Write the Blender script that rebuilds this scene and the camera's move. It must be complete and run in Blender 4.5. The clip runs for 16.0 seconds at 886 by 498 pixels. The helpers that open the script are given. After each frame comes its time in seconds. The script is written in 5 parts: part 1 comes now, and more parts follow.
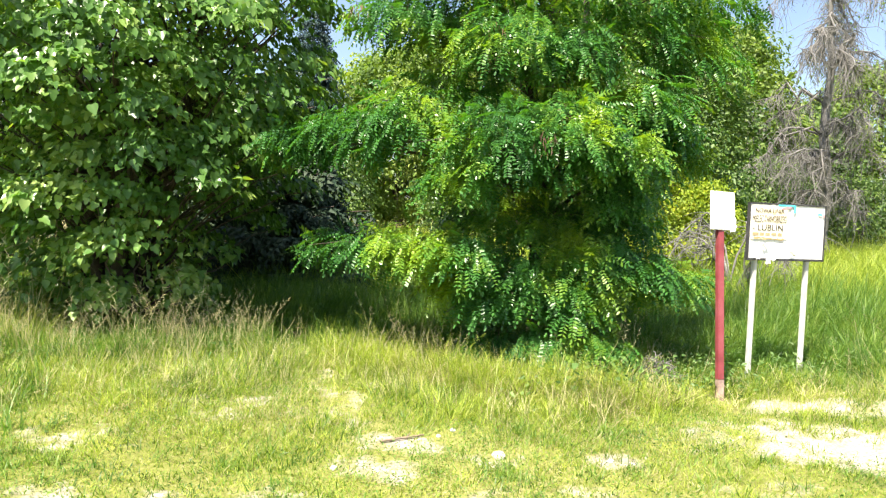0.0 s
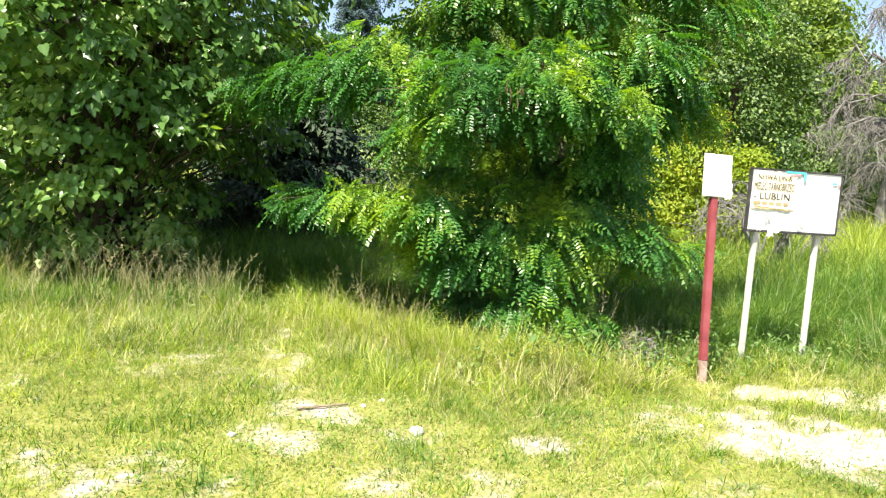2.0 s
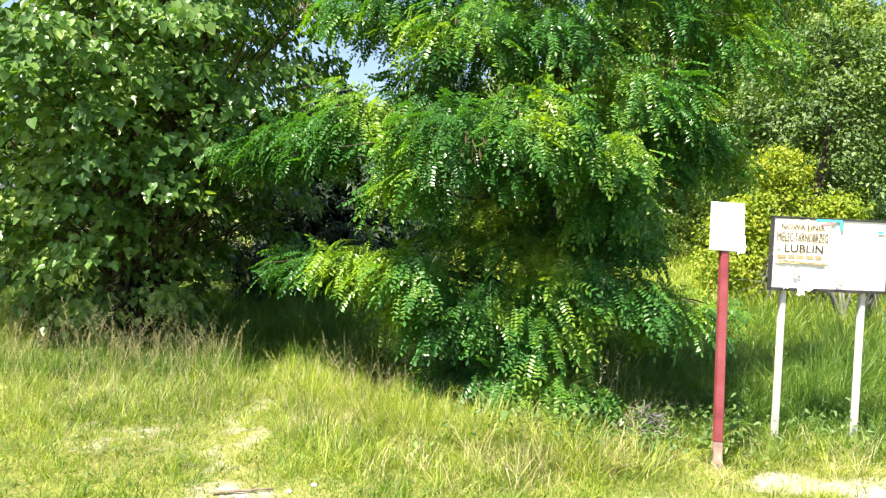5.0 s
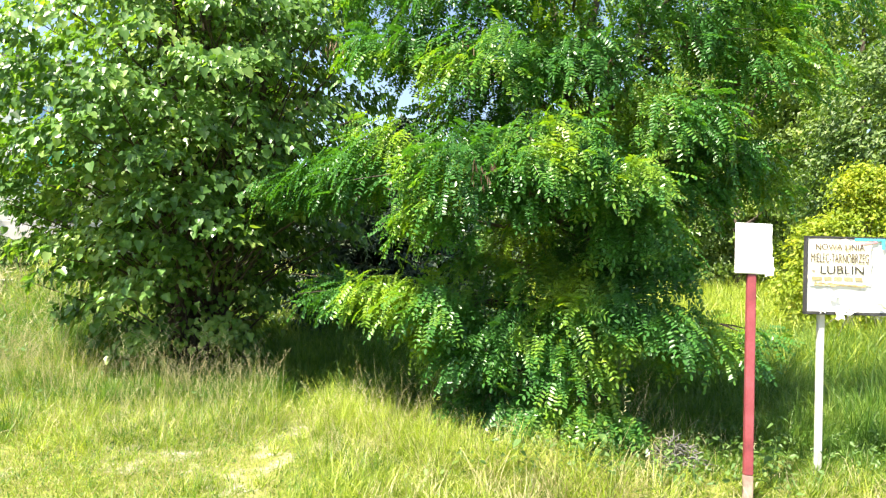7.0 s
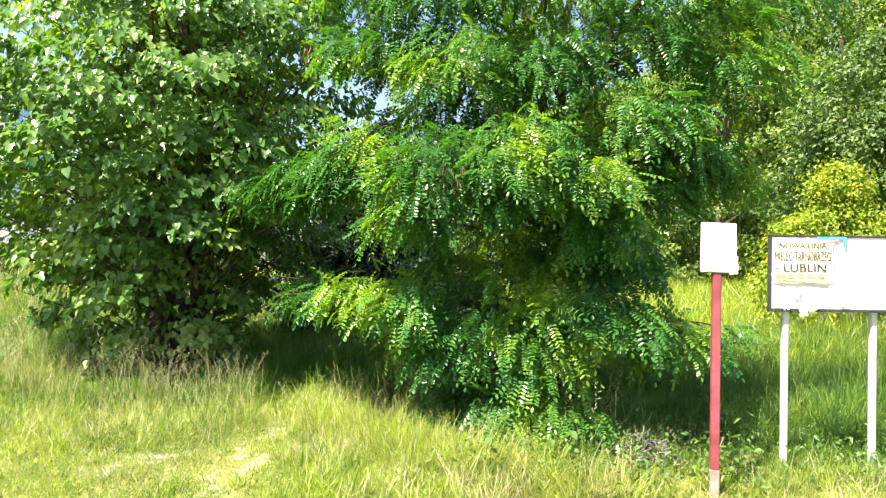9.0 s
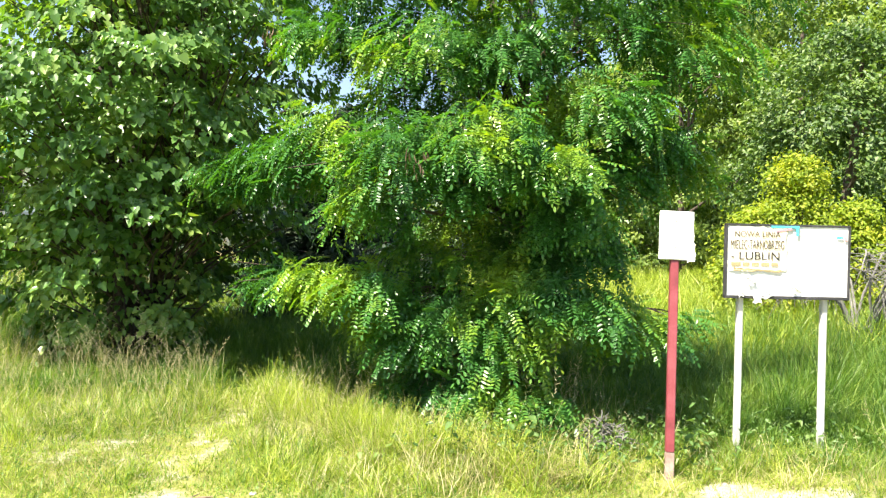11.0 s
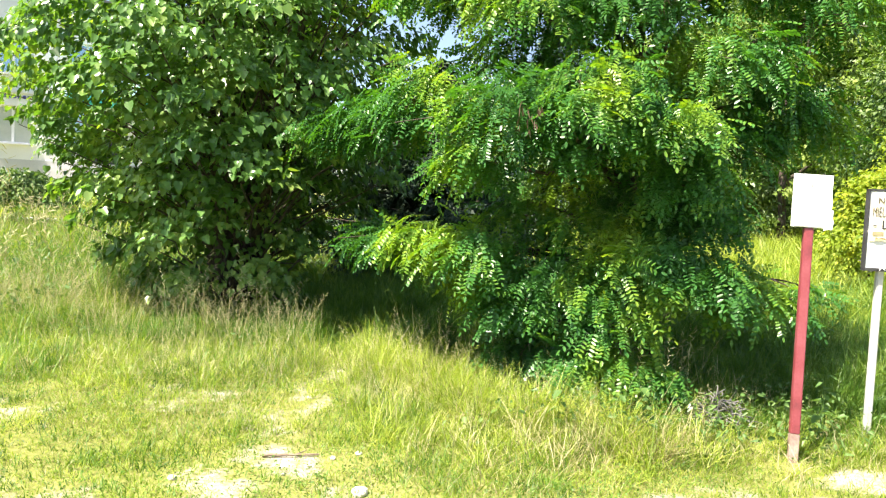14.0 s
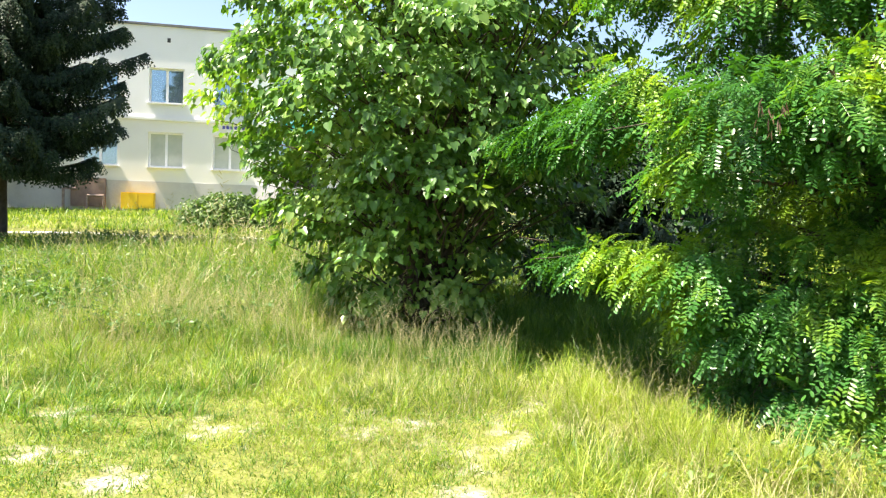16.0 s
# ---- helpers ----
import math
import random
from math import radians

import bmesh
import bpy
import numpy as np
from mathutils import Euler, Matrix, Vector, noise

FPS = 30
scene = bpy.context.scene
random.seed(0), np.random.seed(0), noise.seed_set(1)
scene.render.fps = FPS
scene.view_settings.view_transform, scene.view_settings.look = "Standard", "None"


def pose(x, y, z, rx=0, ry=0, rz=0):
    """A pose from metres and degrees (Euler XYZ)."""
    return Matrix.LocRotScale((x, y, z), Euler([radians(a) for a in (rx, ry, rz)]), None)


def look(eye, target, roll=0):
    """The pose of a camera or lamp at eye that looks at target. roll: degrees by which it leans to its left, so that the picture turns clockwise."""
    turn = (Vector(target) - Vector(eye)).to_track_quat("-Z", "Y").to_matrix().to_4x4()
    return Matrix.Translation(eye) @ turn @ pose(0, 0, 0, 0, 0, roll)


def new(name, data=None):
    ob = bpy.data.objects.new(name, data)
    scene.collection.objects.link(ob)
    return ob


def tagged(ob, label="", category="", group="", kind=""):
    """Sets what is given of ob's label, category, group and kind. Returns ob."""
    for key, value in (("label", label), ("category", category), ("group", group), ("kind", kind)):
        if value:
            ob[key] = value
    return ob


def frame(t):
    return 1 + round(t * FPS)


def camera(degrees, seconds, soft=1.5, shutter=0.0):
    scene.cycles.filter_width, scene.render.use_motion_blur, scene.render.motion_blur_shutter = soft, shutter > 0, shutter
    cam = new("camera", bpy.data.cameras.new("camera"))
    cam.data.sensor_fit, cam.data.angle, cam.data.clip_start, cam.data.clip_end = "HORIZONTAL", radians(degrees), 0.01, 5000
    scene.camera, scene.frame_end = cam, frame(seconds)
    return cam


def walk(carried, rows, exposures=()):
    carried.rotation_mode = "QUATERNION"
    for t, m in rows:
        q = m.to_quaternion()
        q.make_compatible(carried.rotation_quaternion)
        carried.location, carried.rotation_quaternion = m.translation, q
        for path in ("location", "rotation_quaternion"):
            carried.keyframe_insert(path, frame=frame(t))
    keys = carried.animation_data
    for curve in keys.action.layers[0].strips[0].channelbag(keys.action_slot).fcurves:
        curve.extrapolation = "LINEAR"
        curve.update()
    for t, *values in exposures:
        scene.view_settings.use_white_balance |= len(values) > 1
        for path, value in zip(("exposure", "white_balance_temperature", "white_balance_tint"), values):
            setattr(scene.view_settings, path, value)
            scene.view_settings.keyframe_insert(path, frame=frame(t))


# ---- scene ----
cam = camera(62.5, 16.0, soft=1.25)
METRES, EYE, TILT, LEAN, TURN = 3.8, 1.65, 1.5, 0.3, 0.0
EV, KELVIN, TINT = 1.75, 6600, 14
ROWS = [
    (0.0, 0.0, 0.0, 0.0, 0.19, -4.11, -2.65),
    (0.5, 0.0638, 0.0215, -0.0046, 3.32, -4.71, -2.92),
    (1.0, 0.1278, 0.0404, -0.0005, 3.89, -5.96, -1.99),
    (1.5, 0.1744, 0.0723, -0.0078, 3.41, -6.12, -4.01),
    (2.0, 0.2169, 0.1188, -0.0053, 5.17, -7.24, -4.23),
    (2.5, 0.2718, 0.1368, -0.0094, 11.13, -7.44, -3.57),
    (3.0, 0.3344, 0.1536, -0.0042, 10.62, -7.5, -2.68),
    (3.5, 0.3731, 0.1821, -0.0091, 11.52, -6.88, -2.38),
    (4.0, 0.4081, 0.2275, 0.0007, 10.08, -4.35, -4.48),
    (4.2, 0.4193, 0.242, 0.0038, 11.46, -3.98, -3.09),
    (6.3, 0.5817, 0.3151, 0.0084, 17.93, -1.78, -3.39),
    (6.5, 0.593, 0.3157, 0.0084, 19.16, -1.57, -2.72),
    (7.0, 0.6283, 0.3176, 0.0084, 21.3, -1.0, -1.11),
    (7.5, 0.6452, 0.3152, 0.0103, 22.44, -0.83, -0.18),
    (8.0, 0.6555, 0.3081, 0.0118, 22.01, 0.1, -0.6),
    (8.5, 0.6603, 0.3073, 0.011, 21.76, -0.67, -0.77),
    (9.0, 0.6658, 0.3084, 0.0118, 20.4, -0.95, -0.58),
    (9.2, 0.6676, 0.3088, 0.0121, 20.23, -1.56, -0.88),
    (11.3, 0.6748, 0.3084, 0.0079, 17.7, -2.02, -0.98),
    (11.5, 0.6727, 0.3116, 0.0072, 18.42, -2.73, -0.89),
    (12.0, 0.6661, 0.3215, 0.0049, 18.85, -4.44, -1.62),
    (12.5, 0.6529, 0.3313, 0.0039, 19.33, -4.63, -2.41),
    (13.0, 0.6416, 0.3333, 0.0029, 20.8, -5.06, -2.42),
    (13.5, 0.6236, 0.3362, 0.0027, 22.38, -4.95, -2.22),
    (14.0, 0.6019, 0.3404, 0.0051, 23.97, -5.2, -2.13),
    (14.5, 0.5758, 0.3417, 0.0079, 27.6, -4.19, -0.87),
    (15.0, 0.5559, 0.3606, 0.0076, 32.16, -5.15, 0.38),
    (15.5, 0.5342, 0.4046, 0.0008, 34.73, -3.64, -1.51),
    (16.0, 0.5046, 0.4315, -0.0022, 38.17, -4.12, -1.21),
]
walk(cam, [(t, pose(0, 0, EYE, TILT, LEAN, TURN) @ pose(METRES * x, METRES * y, METRES * z, 90 + pitch, roll, yaw)) for t, x, y, z, yaw, pitch, roll in ROWS],
     exposures=[(t, EV + e, KELVIN, TINT) for t, e in ((0.0, -0.08), (4.0, -0.15), (6.5, 0.1), (8.0, 0.15), (12.5, 0.08), (14.5, 0.08), (16.0, 0.08))])

# ---- world, sun ----
SUN_AZ = radians(214.0)      # compass-like angle of the sun, from +y towards +x
SUN_EL = radians(59.0)
world = bpy.data.worlds.new("world")
scene.world = world
world.use_nodes = True
wn = world.node_tree.nodes
wn.clear()
sky = wn.new("ShaderNodeTexSky")
sky.sky_type = "NISHITA"
sky.sun_disc = False
sky.sun_elevation, sky.sun_rotation = SUN_EL, SUN_AZ
sky.air_density, sky.dust_density, sky.ozone_density = 1.0, 1.6, 1.0
bg = wn.new("ShaderNodeBackground")
bg.inputs["Strength"].default_value = 0.083
wo = wn.new("ShaderNodeOutputWorld")
world.node_tree.links.new(sky.outputs[0], bg.inputs["Color"])
world.node_tree.links.new(bg.outputs[0], wo.inputs["Surface"])

sun = new("sun", bpy.data.lights.new("sun", "SUN"))
sun.data.energy, sun.data.angle, sun.data.color = 5.0, radians(0.55), (1.0, 0.92, 0.76)
to_sun = Vector((math.sin(SUN_AZ) * math.cos(SUN_EL), math.cos(SUN_AZ) * math.cos(SUN_EL), math.sin(SUN_EL)))
sun.matrix_world = look(to_sun * 60, (0, 0, 0))

# ---- materials ----
def material(name):
    m = bpy.data.materials.new(name)
    m.use_nodes = True
    n = m.node_tree.nodes
    n.clear()
    out = n.new("ShaderNodeOutputMaterial")
    return m, n, m.node_tree.links, out


def ramp(n, stops):
    r = n.new("ShaderNodeValToRGB")
    e = r.color_ramp.elements
    while len(e) < len(stops):
        e.new(0.5)
    for el, (p, c) in zip(e, stops):
        el.position, el.color = p, (*c, 1)
    return r


def noise_tex(n, l, scale, detail=4.0, coord="Object", rough=0.55):
    tc = n.new("ShaderNodeTexCoord")
    t = n.new("ShaderNodeTexNoise")
    t.inputs["Scale"].default_value, t.inputs["Detail"].default_value = scale, detail
    t.inputs["Roughness"].default_value = rough
    l.new(tc.outputs[coord], t.inputs["Vector"])
    return t


def leaf_material(name, dark, mid, light, through_col, translucency=0.35, gloss=0.42, clump=1.6, sheen=0.45, spread_by_leaf=0.5):
    """Leaves: colour by leaf and by clump, light passing through, a waxy sheen."""
    m, n, l, out = material(name)
    geo = n.new("ShaderNodeNewGeometry")
    big = noise_tex(n, l, clump, 3.0)
    mix = n.new("ShaderNodeMath")
    mix.operation = "MULTIPLY_ADD"
    l.new(geo.outputs["Random Per Island"], mix.inputs[0])
    mix.inputs[1].default_value = spread_by_leaf
    sub = n.new("ShaderNodeMath")
    sub.operation = "MULTIPLY_ADD"
    l.new(big.outputs["Fac"], sub.inputs[0])
    sub.inputs[1].default_value, sub.inputs[2].default_value = 1.35, -0.175 - spread_by_leaf / 2
    l.new(sub.outputs[0], mix.inputs[2])
    col = ramp(n, [(0.05, dark), (0.5, mid), (0.95, light)])
    l.new(mix.outputs[0], col.inputs["Fac"])
    p = n.new("ShaderNodeBsdfPrincipled")
    p.inputs["Roughness"].default_value = gloss
    p.inputs["Specular IOR Level"].default_value = sheen
    l.new(col.outputs["Color"], p.inputs["Base Color"])
    tr = n.new("ShaderNodeBsdfTranslucent")
    tint = n.new("ShaderNodeMix")
    tint.data_type, tint.blend_type = "RGBA", "MULTIPLY"
    tint.inputs["Factor"].default_value = 1.0
    l.new(col.outputs["Color"], tint.inputs["A"])
    tint.inputs["B"].default_value = (*through_col, 1)
    l.new(tint.outputs["Result"], tr.inputs["Color"])
    ms = n.new("ShaderNodeMixShader")
    ms.inputs["Fac"].default_value = translucency
    l.new(p.outputs[0], ms.inputs[1])
    l.new(tr.outputs[0], ms.inputs[2])
    l.new(ms.outputs[0], out.inputs["Surface"])
    return m


def solid_material(name, stops, scale, roughness=0.7, metallic=0.0, bump=0.2, fine=40.0, detail=6.0):
    """Colour from two scales of noise, with fine relief."""
    m, n, l, out = material(name)
    a = noise_tex(n, l, scale, detail)
    b = noise_tex(n, l, fine, 3.0)
    add = n.new("ShaderNodeMath")
    add.operation = "MULTIPLY_ADD"
    l.new(b.outputs["Fac"], add.inputs[0])
    add.inputs[1].default_value = 0.35
    half = n.new("ShaderNodeMath")
    half.operation = "MULTIPLY_ADD"
    l.new(a.outputs["Fac"], half.inputs[0])
    half.inputs[1].default_value, half.inputs[2].default_value = 1.1, -0.22
    l.new(half.outputs[0], add.inputs[2])
    col = ramp(n, stops)
    l.new(add.outputs[0], col.inputs["Fac"])
    p = n.new("ShaderNodeBsdfPrincipled")
    p.inputs["Roughness"].default_value, p.inputs["Metallic"].default_value = roughness, metallic
    l.new(col.outputs["Color"], p.inputs["Base Color"])
    bp = n.new("ShaderNodeBump")
    bp.inputs["Strength"].default_value, bp.inputs["Distance"].default_value = bump, 0.01
    l.new(add.outputs[0], bp.inputs["Height"])
    l.new(bp.outputs[0], p.inputs["Normal"])
    l.new(p.outputs[0], out.inputs["Surface"])
    return m


M_MAPLE = leaf_material("maple_leaf", (0.016, 0.052, 0.018), (0.110, 0.225, 0.055), (0.38, 0.47, 0.14), (1.7, 1.8, 0.35), 0.34, 0.30, 0.9, 0.36, 0.24)
M_LOCUST = leaf_material("locust_leaf", (0.012, 0.058, 0.022), (0.060, 0.185, 0.038), (0.34, 0.45, 0.03), (1.8, 1.75, 0.3), 0.36, 0.32, 1.25, 0.34, 0.16)
M_YELLOW = leaf_material("yellow_leaf", (0.09, 0.17, 0.02), (0.23, 0.32, 0.03), (0.44, 0.43, 0.04), (1.4, 1.4, 0.5), 0.42, 0.5, 2.0, 0.3, 0.35)
M_FAR = leaf_material("far_leaf", (0.045, 0.095, 0.018), (0.13, 0.21, 0.04), (0.34, 0.40, 0.105), (1.5, 1.6, 0.5), 0.36, 0.5, 0.5, 0.3, 0.3)
M_FAR_DARK = leaf_material("far_dark_leaf", (0.02, 0.055, 0.016), (0.075, 0.145, 0.03), (0.20, 0.28, 0.07), (1.4, 1.6, 0.5), 0.3, 0.5, 0.7)
M_SPRUCE = leaf_material("spruce_needles", (0.008, 0.02, 0.012), (0.024, 0.05, 0.027), (0.075, 0.11, 0.055), (1.2, 1.4, 0.7), 0.12, 0.6, 1.2, 0.25)
M_BLUE = leaf_material("blue_spruce_needles", (0.02, 0.05, 0.05), (0.05, 0.1, 0.1), (0.1, 0.17, 0.16), (1.1, 1.2, 1.0), 0.15, 0.6, 1.2)
M_GRASS = leaf_material("meadow_grass", (0.045, 0.10, 0.010), (0.245, 0.335, 0.032), (0.52, 0.55, 0.13), (1.3, 1.4, 0.45), 0.38, 0.45, 3.2)
# lush green, its tones lowered so that grass under the trees looks more shaded
M_LUSH_SHADED = leaf_material("lush_grass", (0.028, 0.085, 0.012), (0.095, 0.20, 0.026), (0.28, 0.37, 0.08), (1.4, 1.5, 0.4), 0.38, 0.45, 2.4)
M_STRAW = leaf_material("dry_grass", (0.30, 0.27, 0.12), (0.46, 0.42, 0.22), (0.62, 0.57, 0.35), (1.1, 1.1, 0.8), 0.3, 0.6, 1.0)
M_WEED = leaf_material("weed_leaf", (0.05, 0.11, 0.03), (0.10, 0.19, 0.05), (0.18, 0.27, 0.08), (1.5, 1.6, 0.6), 0.35, 0.45, 1.0)
M_POD = leaf_material("dry_pods", (0.05, 0.03, 0.016), (0.11, 0.072, 0.04), (0.22, 0.15, 0.085), (1.1, 1.0, 0.8), 0.15, 0.7, 2.0)
M_BARK = solid_material("bark", [(0.2, (0.03, 0.022, 0.016)), (0.6, (0.085, 0.066, 0.05)), (0.95, (0.16, 0.135, 0.11))], 6.0, 0.9, 0, 0.9, 55)
M_GREYBARK = solid_material("grey_bark", [(0.2, (0.085, 0.083, 0.078)), (0.6, (0.18, 0.176, 0.166)), (0.95, (0.31, 0.305, 0.29))], 5.0, 0.9, 0, 0.8, 40)
M_RED = solid_material("red_paint", [(0.15, (0.08, 0.018, 0.02)), (0.45, (0.22, 0.042, 0.05)), (0.9, (0.32, 0.10, 0.115))], 5.0, 0.45, 0, 0.15, 70)
M_PRIMER = solid_material("worn_steel", [(0.2, (0.16, 0.10, 0.08)), (0.6, (0.34, 0.25, 0.21)), (0.95, (0.45, 0.37, 0.33))], 9.0, 0.7, 0, 0.4, 80)
M_WHITE_STEEL = solid_material("white_paint", [(0.1, (0.34, 0.33, 0.31)), (0.4, (0.66, 0.67, 0.68)), (0.9, (0.78, 0.78, 0.78))], 7.0, 0.5, 0, 0.15, 60)
M_POST = solid_material("weathered_white_paint", [(0.1, (0.24, 0.23, 0.21)), (0.4, (0.46, 0.46, 0.45)), (0.9, (0.60, 0.60, 0.59))], 9.0, 0.55, 0, 0.2, 60)
M_PAPER = solid_material("paper", [(0.1, (0.72, 0.72, 0.70)), (0.5, (0.82, 0.82, 0.81)), (0.9, (0.86, 0.86, 0.85))], 6.0, 0.75, 0, 0.1, 30)
M_POSTER = solid_material("aged_poster", [(0.15, (0.68, 0.54, 0.28)), (0.42, (0.80, 0.75, 0.60)), (0.75, (0.85, 0.83, 0.76))], 6.0, 0.7, 0, 0.1, 25)
M_BROWNTEAR = solid_material("torn_paper_edge", [(0.2, (0.30, 0.20, 0.09)), (0.6, (0.52, 0.40, 0.22)), (0.9, (0.72, 0.62, 0.42))], 9.0, 0.8, 0, 0.2, 40)
M_BLACK = solid_material("dark_frame", [(0.2, (0.02, 0.02, 0.022)), (0.6, (0.05, 0.05, 0.055)), (0.95, (0.16, 0.16, 0.16))], 8.0, 0.6, 0, 0.3, 60)
M_INK = solid_material("printed_ink", [(0.2, (0.02, 0.02, 0.02)), (0.6, (0.04, 0.035, 0.03)), (0.95, (0.12, 0.10, 0.07))], 20.0, 0.7, 0, 0.05, 90)
M_OLDINK = solid_material("aged_ink", [(0.2, (0.05, 0.04, 0.025)), (0.6, (0.09, 0.07, 0.045)), (0.95, (0.2, 0.16, 0.1))], 20.0, 0.7, 0, 0.05, 90)
M_FADED = solid_material("faded_ink", [(0.2, (0.34, 0.24, 0.12)), (0.6, (0.46, 0.35, 0.2)), (0.95, (0.62, 0.5, 0.34))], 20.0, 0.7, 0, 0.05, 90)
M_CYAN = solid_material("cyan_tape", [(0.2, (0.05, 0.42, 0.52)), (0.6, (0.10, 0.55, 0.62)), (0.95, (0.3, 0.66, 0.7))], 9.0, 0.5, 0, 0.05, 60)
M_PINK = solid_material("pink_tape", [(0.2, (0.62, 0.2, 0.26)), (0.6, (0.72, 0.34, 0.38)), (0.95, (0.8, 0.6, 0.6))], 9.0, 0.5, 0, 0.05, 60)
M_STONE = solid_material("pale_stone", [(0.2, (0.36, 0.34, 0.31)), (0.6, (0.55, 0.53, 0.49)), (0.95, (0.7, 0.68, 0.64))], 14.0, 0.9, 0, 0.5, 70)
M_PLASTER = solid_material("cream_plaster", [(0.1, (0.72, 0.70, 0.65)), (0.5, (0.81, 0.795, 0.75)), (0.95, (0.84, 0.83, 0.79))], 0.35, 0.85, 0, 0.15, 20)
M_WHITEWALL = solid_material("white_plaster", [(0.1, (0.68, 0.68, 0.66)), (0.5, (0.79, 0.79, 0.78)), (0.95, (0.83, 0.83, 0.82))], 0.4, 0.85, 0, 0.15, 20)
M_PLINTH = solid_material("grey_plinth_render", [(0.1, (0.38, 0.37, 0.36)), (0.5, (0.54, 0.53, 0.52)), (0.95, (0.64, 0.63, 0.61))], 0.6, 0.9, 0, 0.3, 18)
M_ROOFEDGE = solid_material("dark_roof_edge", [(0.1, (0.09, 0.09, 0.09)), (0.5, (0.14, 0.14, 0.14)), (0.95, (0.2, 0.2, 0.2))], 1.0, 0.6, 0, 0.1, 20)
M_CONCRETE = solid_material("pale_concrete", [(0.1, (0.42, 0.41, 0.38)), (0.5, (0.56, 0.55, 0.52)), (0.95, (0.66, 0.65, 0.62))], 0.8, 0.9, 0, 0.3, 22)
M_YELLOWPAINT = solid_material("yellow_paint", [(0.1, (0.70, 0.42, 0.01)), (0.5, (0.80, 0.52, 0.015)), (0.95, (0.84, 0.60, 0.05))], 1.5, 0.45, 0, 0.05, 40)
M_BROWNPAINT = solid_material("brown_painted_metal", [(0.1, (0.16, 0.10, 0.08)), (0.5, (0.27, 0.18, 0.14)), (0.95, (0.38, 0.28, 0.22))], 2.0, 0.6, 0, 0.1, 30)
M_PVC = solid_material("white_pvc", [(0.1, (0.74, 0.74, 0.74)), (0.5, (0.8, 0.8, 0.8)), (0.95, (0.83, 0.83, 0.83))], 3.0, 0.35, 0, 0.02, 40)
M_TEAL = solid_material("teal_canopy", [(0.1, (0.03, 0.36, 0.34)), (0.5, (0.05, 0.46, 0.43)), (0.95, (0.10, 0.52, 0.49))], 1.0, 0.5, 0, 0.05, 30)
M_BLUEINK = solid_material("blue_letters", [(0.1, (0.05, 0.05, 0.28)), (0.5, (0.08, 0.08, 0.36)), (0.95, (0.14, 0.14, 0.42))], 2.0, 0.5, 0, 0.02, 40)
M_BLIND = solid_material("drawn_blind", [(0.1, (0.36, 0.40, 0.34)), (0.5, (0.46, 0.49, 0.42)), (0.95, (0.55, 0.57, 0.5))], 2.0, 0.8, 0, 0.1, 30)
M_TWIG = solid_material("twig_wood", [(0.2, (0.12, 0.09, 0.06)), (0.6, (0.22, 0.17, 0.12)), (0.95, (0.34, 0.28, 0.21))], 20.0, 0.9, 0, 0.3, 80)


def glass_material():
    m, n, l, out = material("window_glass")
    p = n.new("ShaderNodeBsdfPrincipled")
    p.inputs["Base Color"].default_value = (0.30, 0.42, 0.50, 1)
    p.inputs["Roughness"].default_value = 0.04
    p.inputs["Specular IOR Level"].default_value = 0.9
    p.inputs["Metallic"].default_value = 0.75
    w = noise_tex(n, l, 0.9, 2.0)
    b = n.new("ShaderNodeBump")
    b.inputs["Strength"].default_value, b.inputs["Distance"].default_value = 0.03, 0.05
    l.new(w.outputs["Fac"], b.inputs["Height"])
    l.new(b.outputs[0], p.inputs["Normal"])
    l.new(p.outputs[0], out.inputs["Surface"])
    return m


M_GLASS = glass_material()


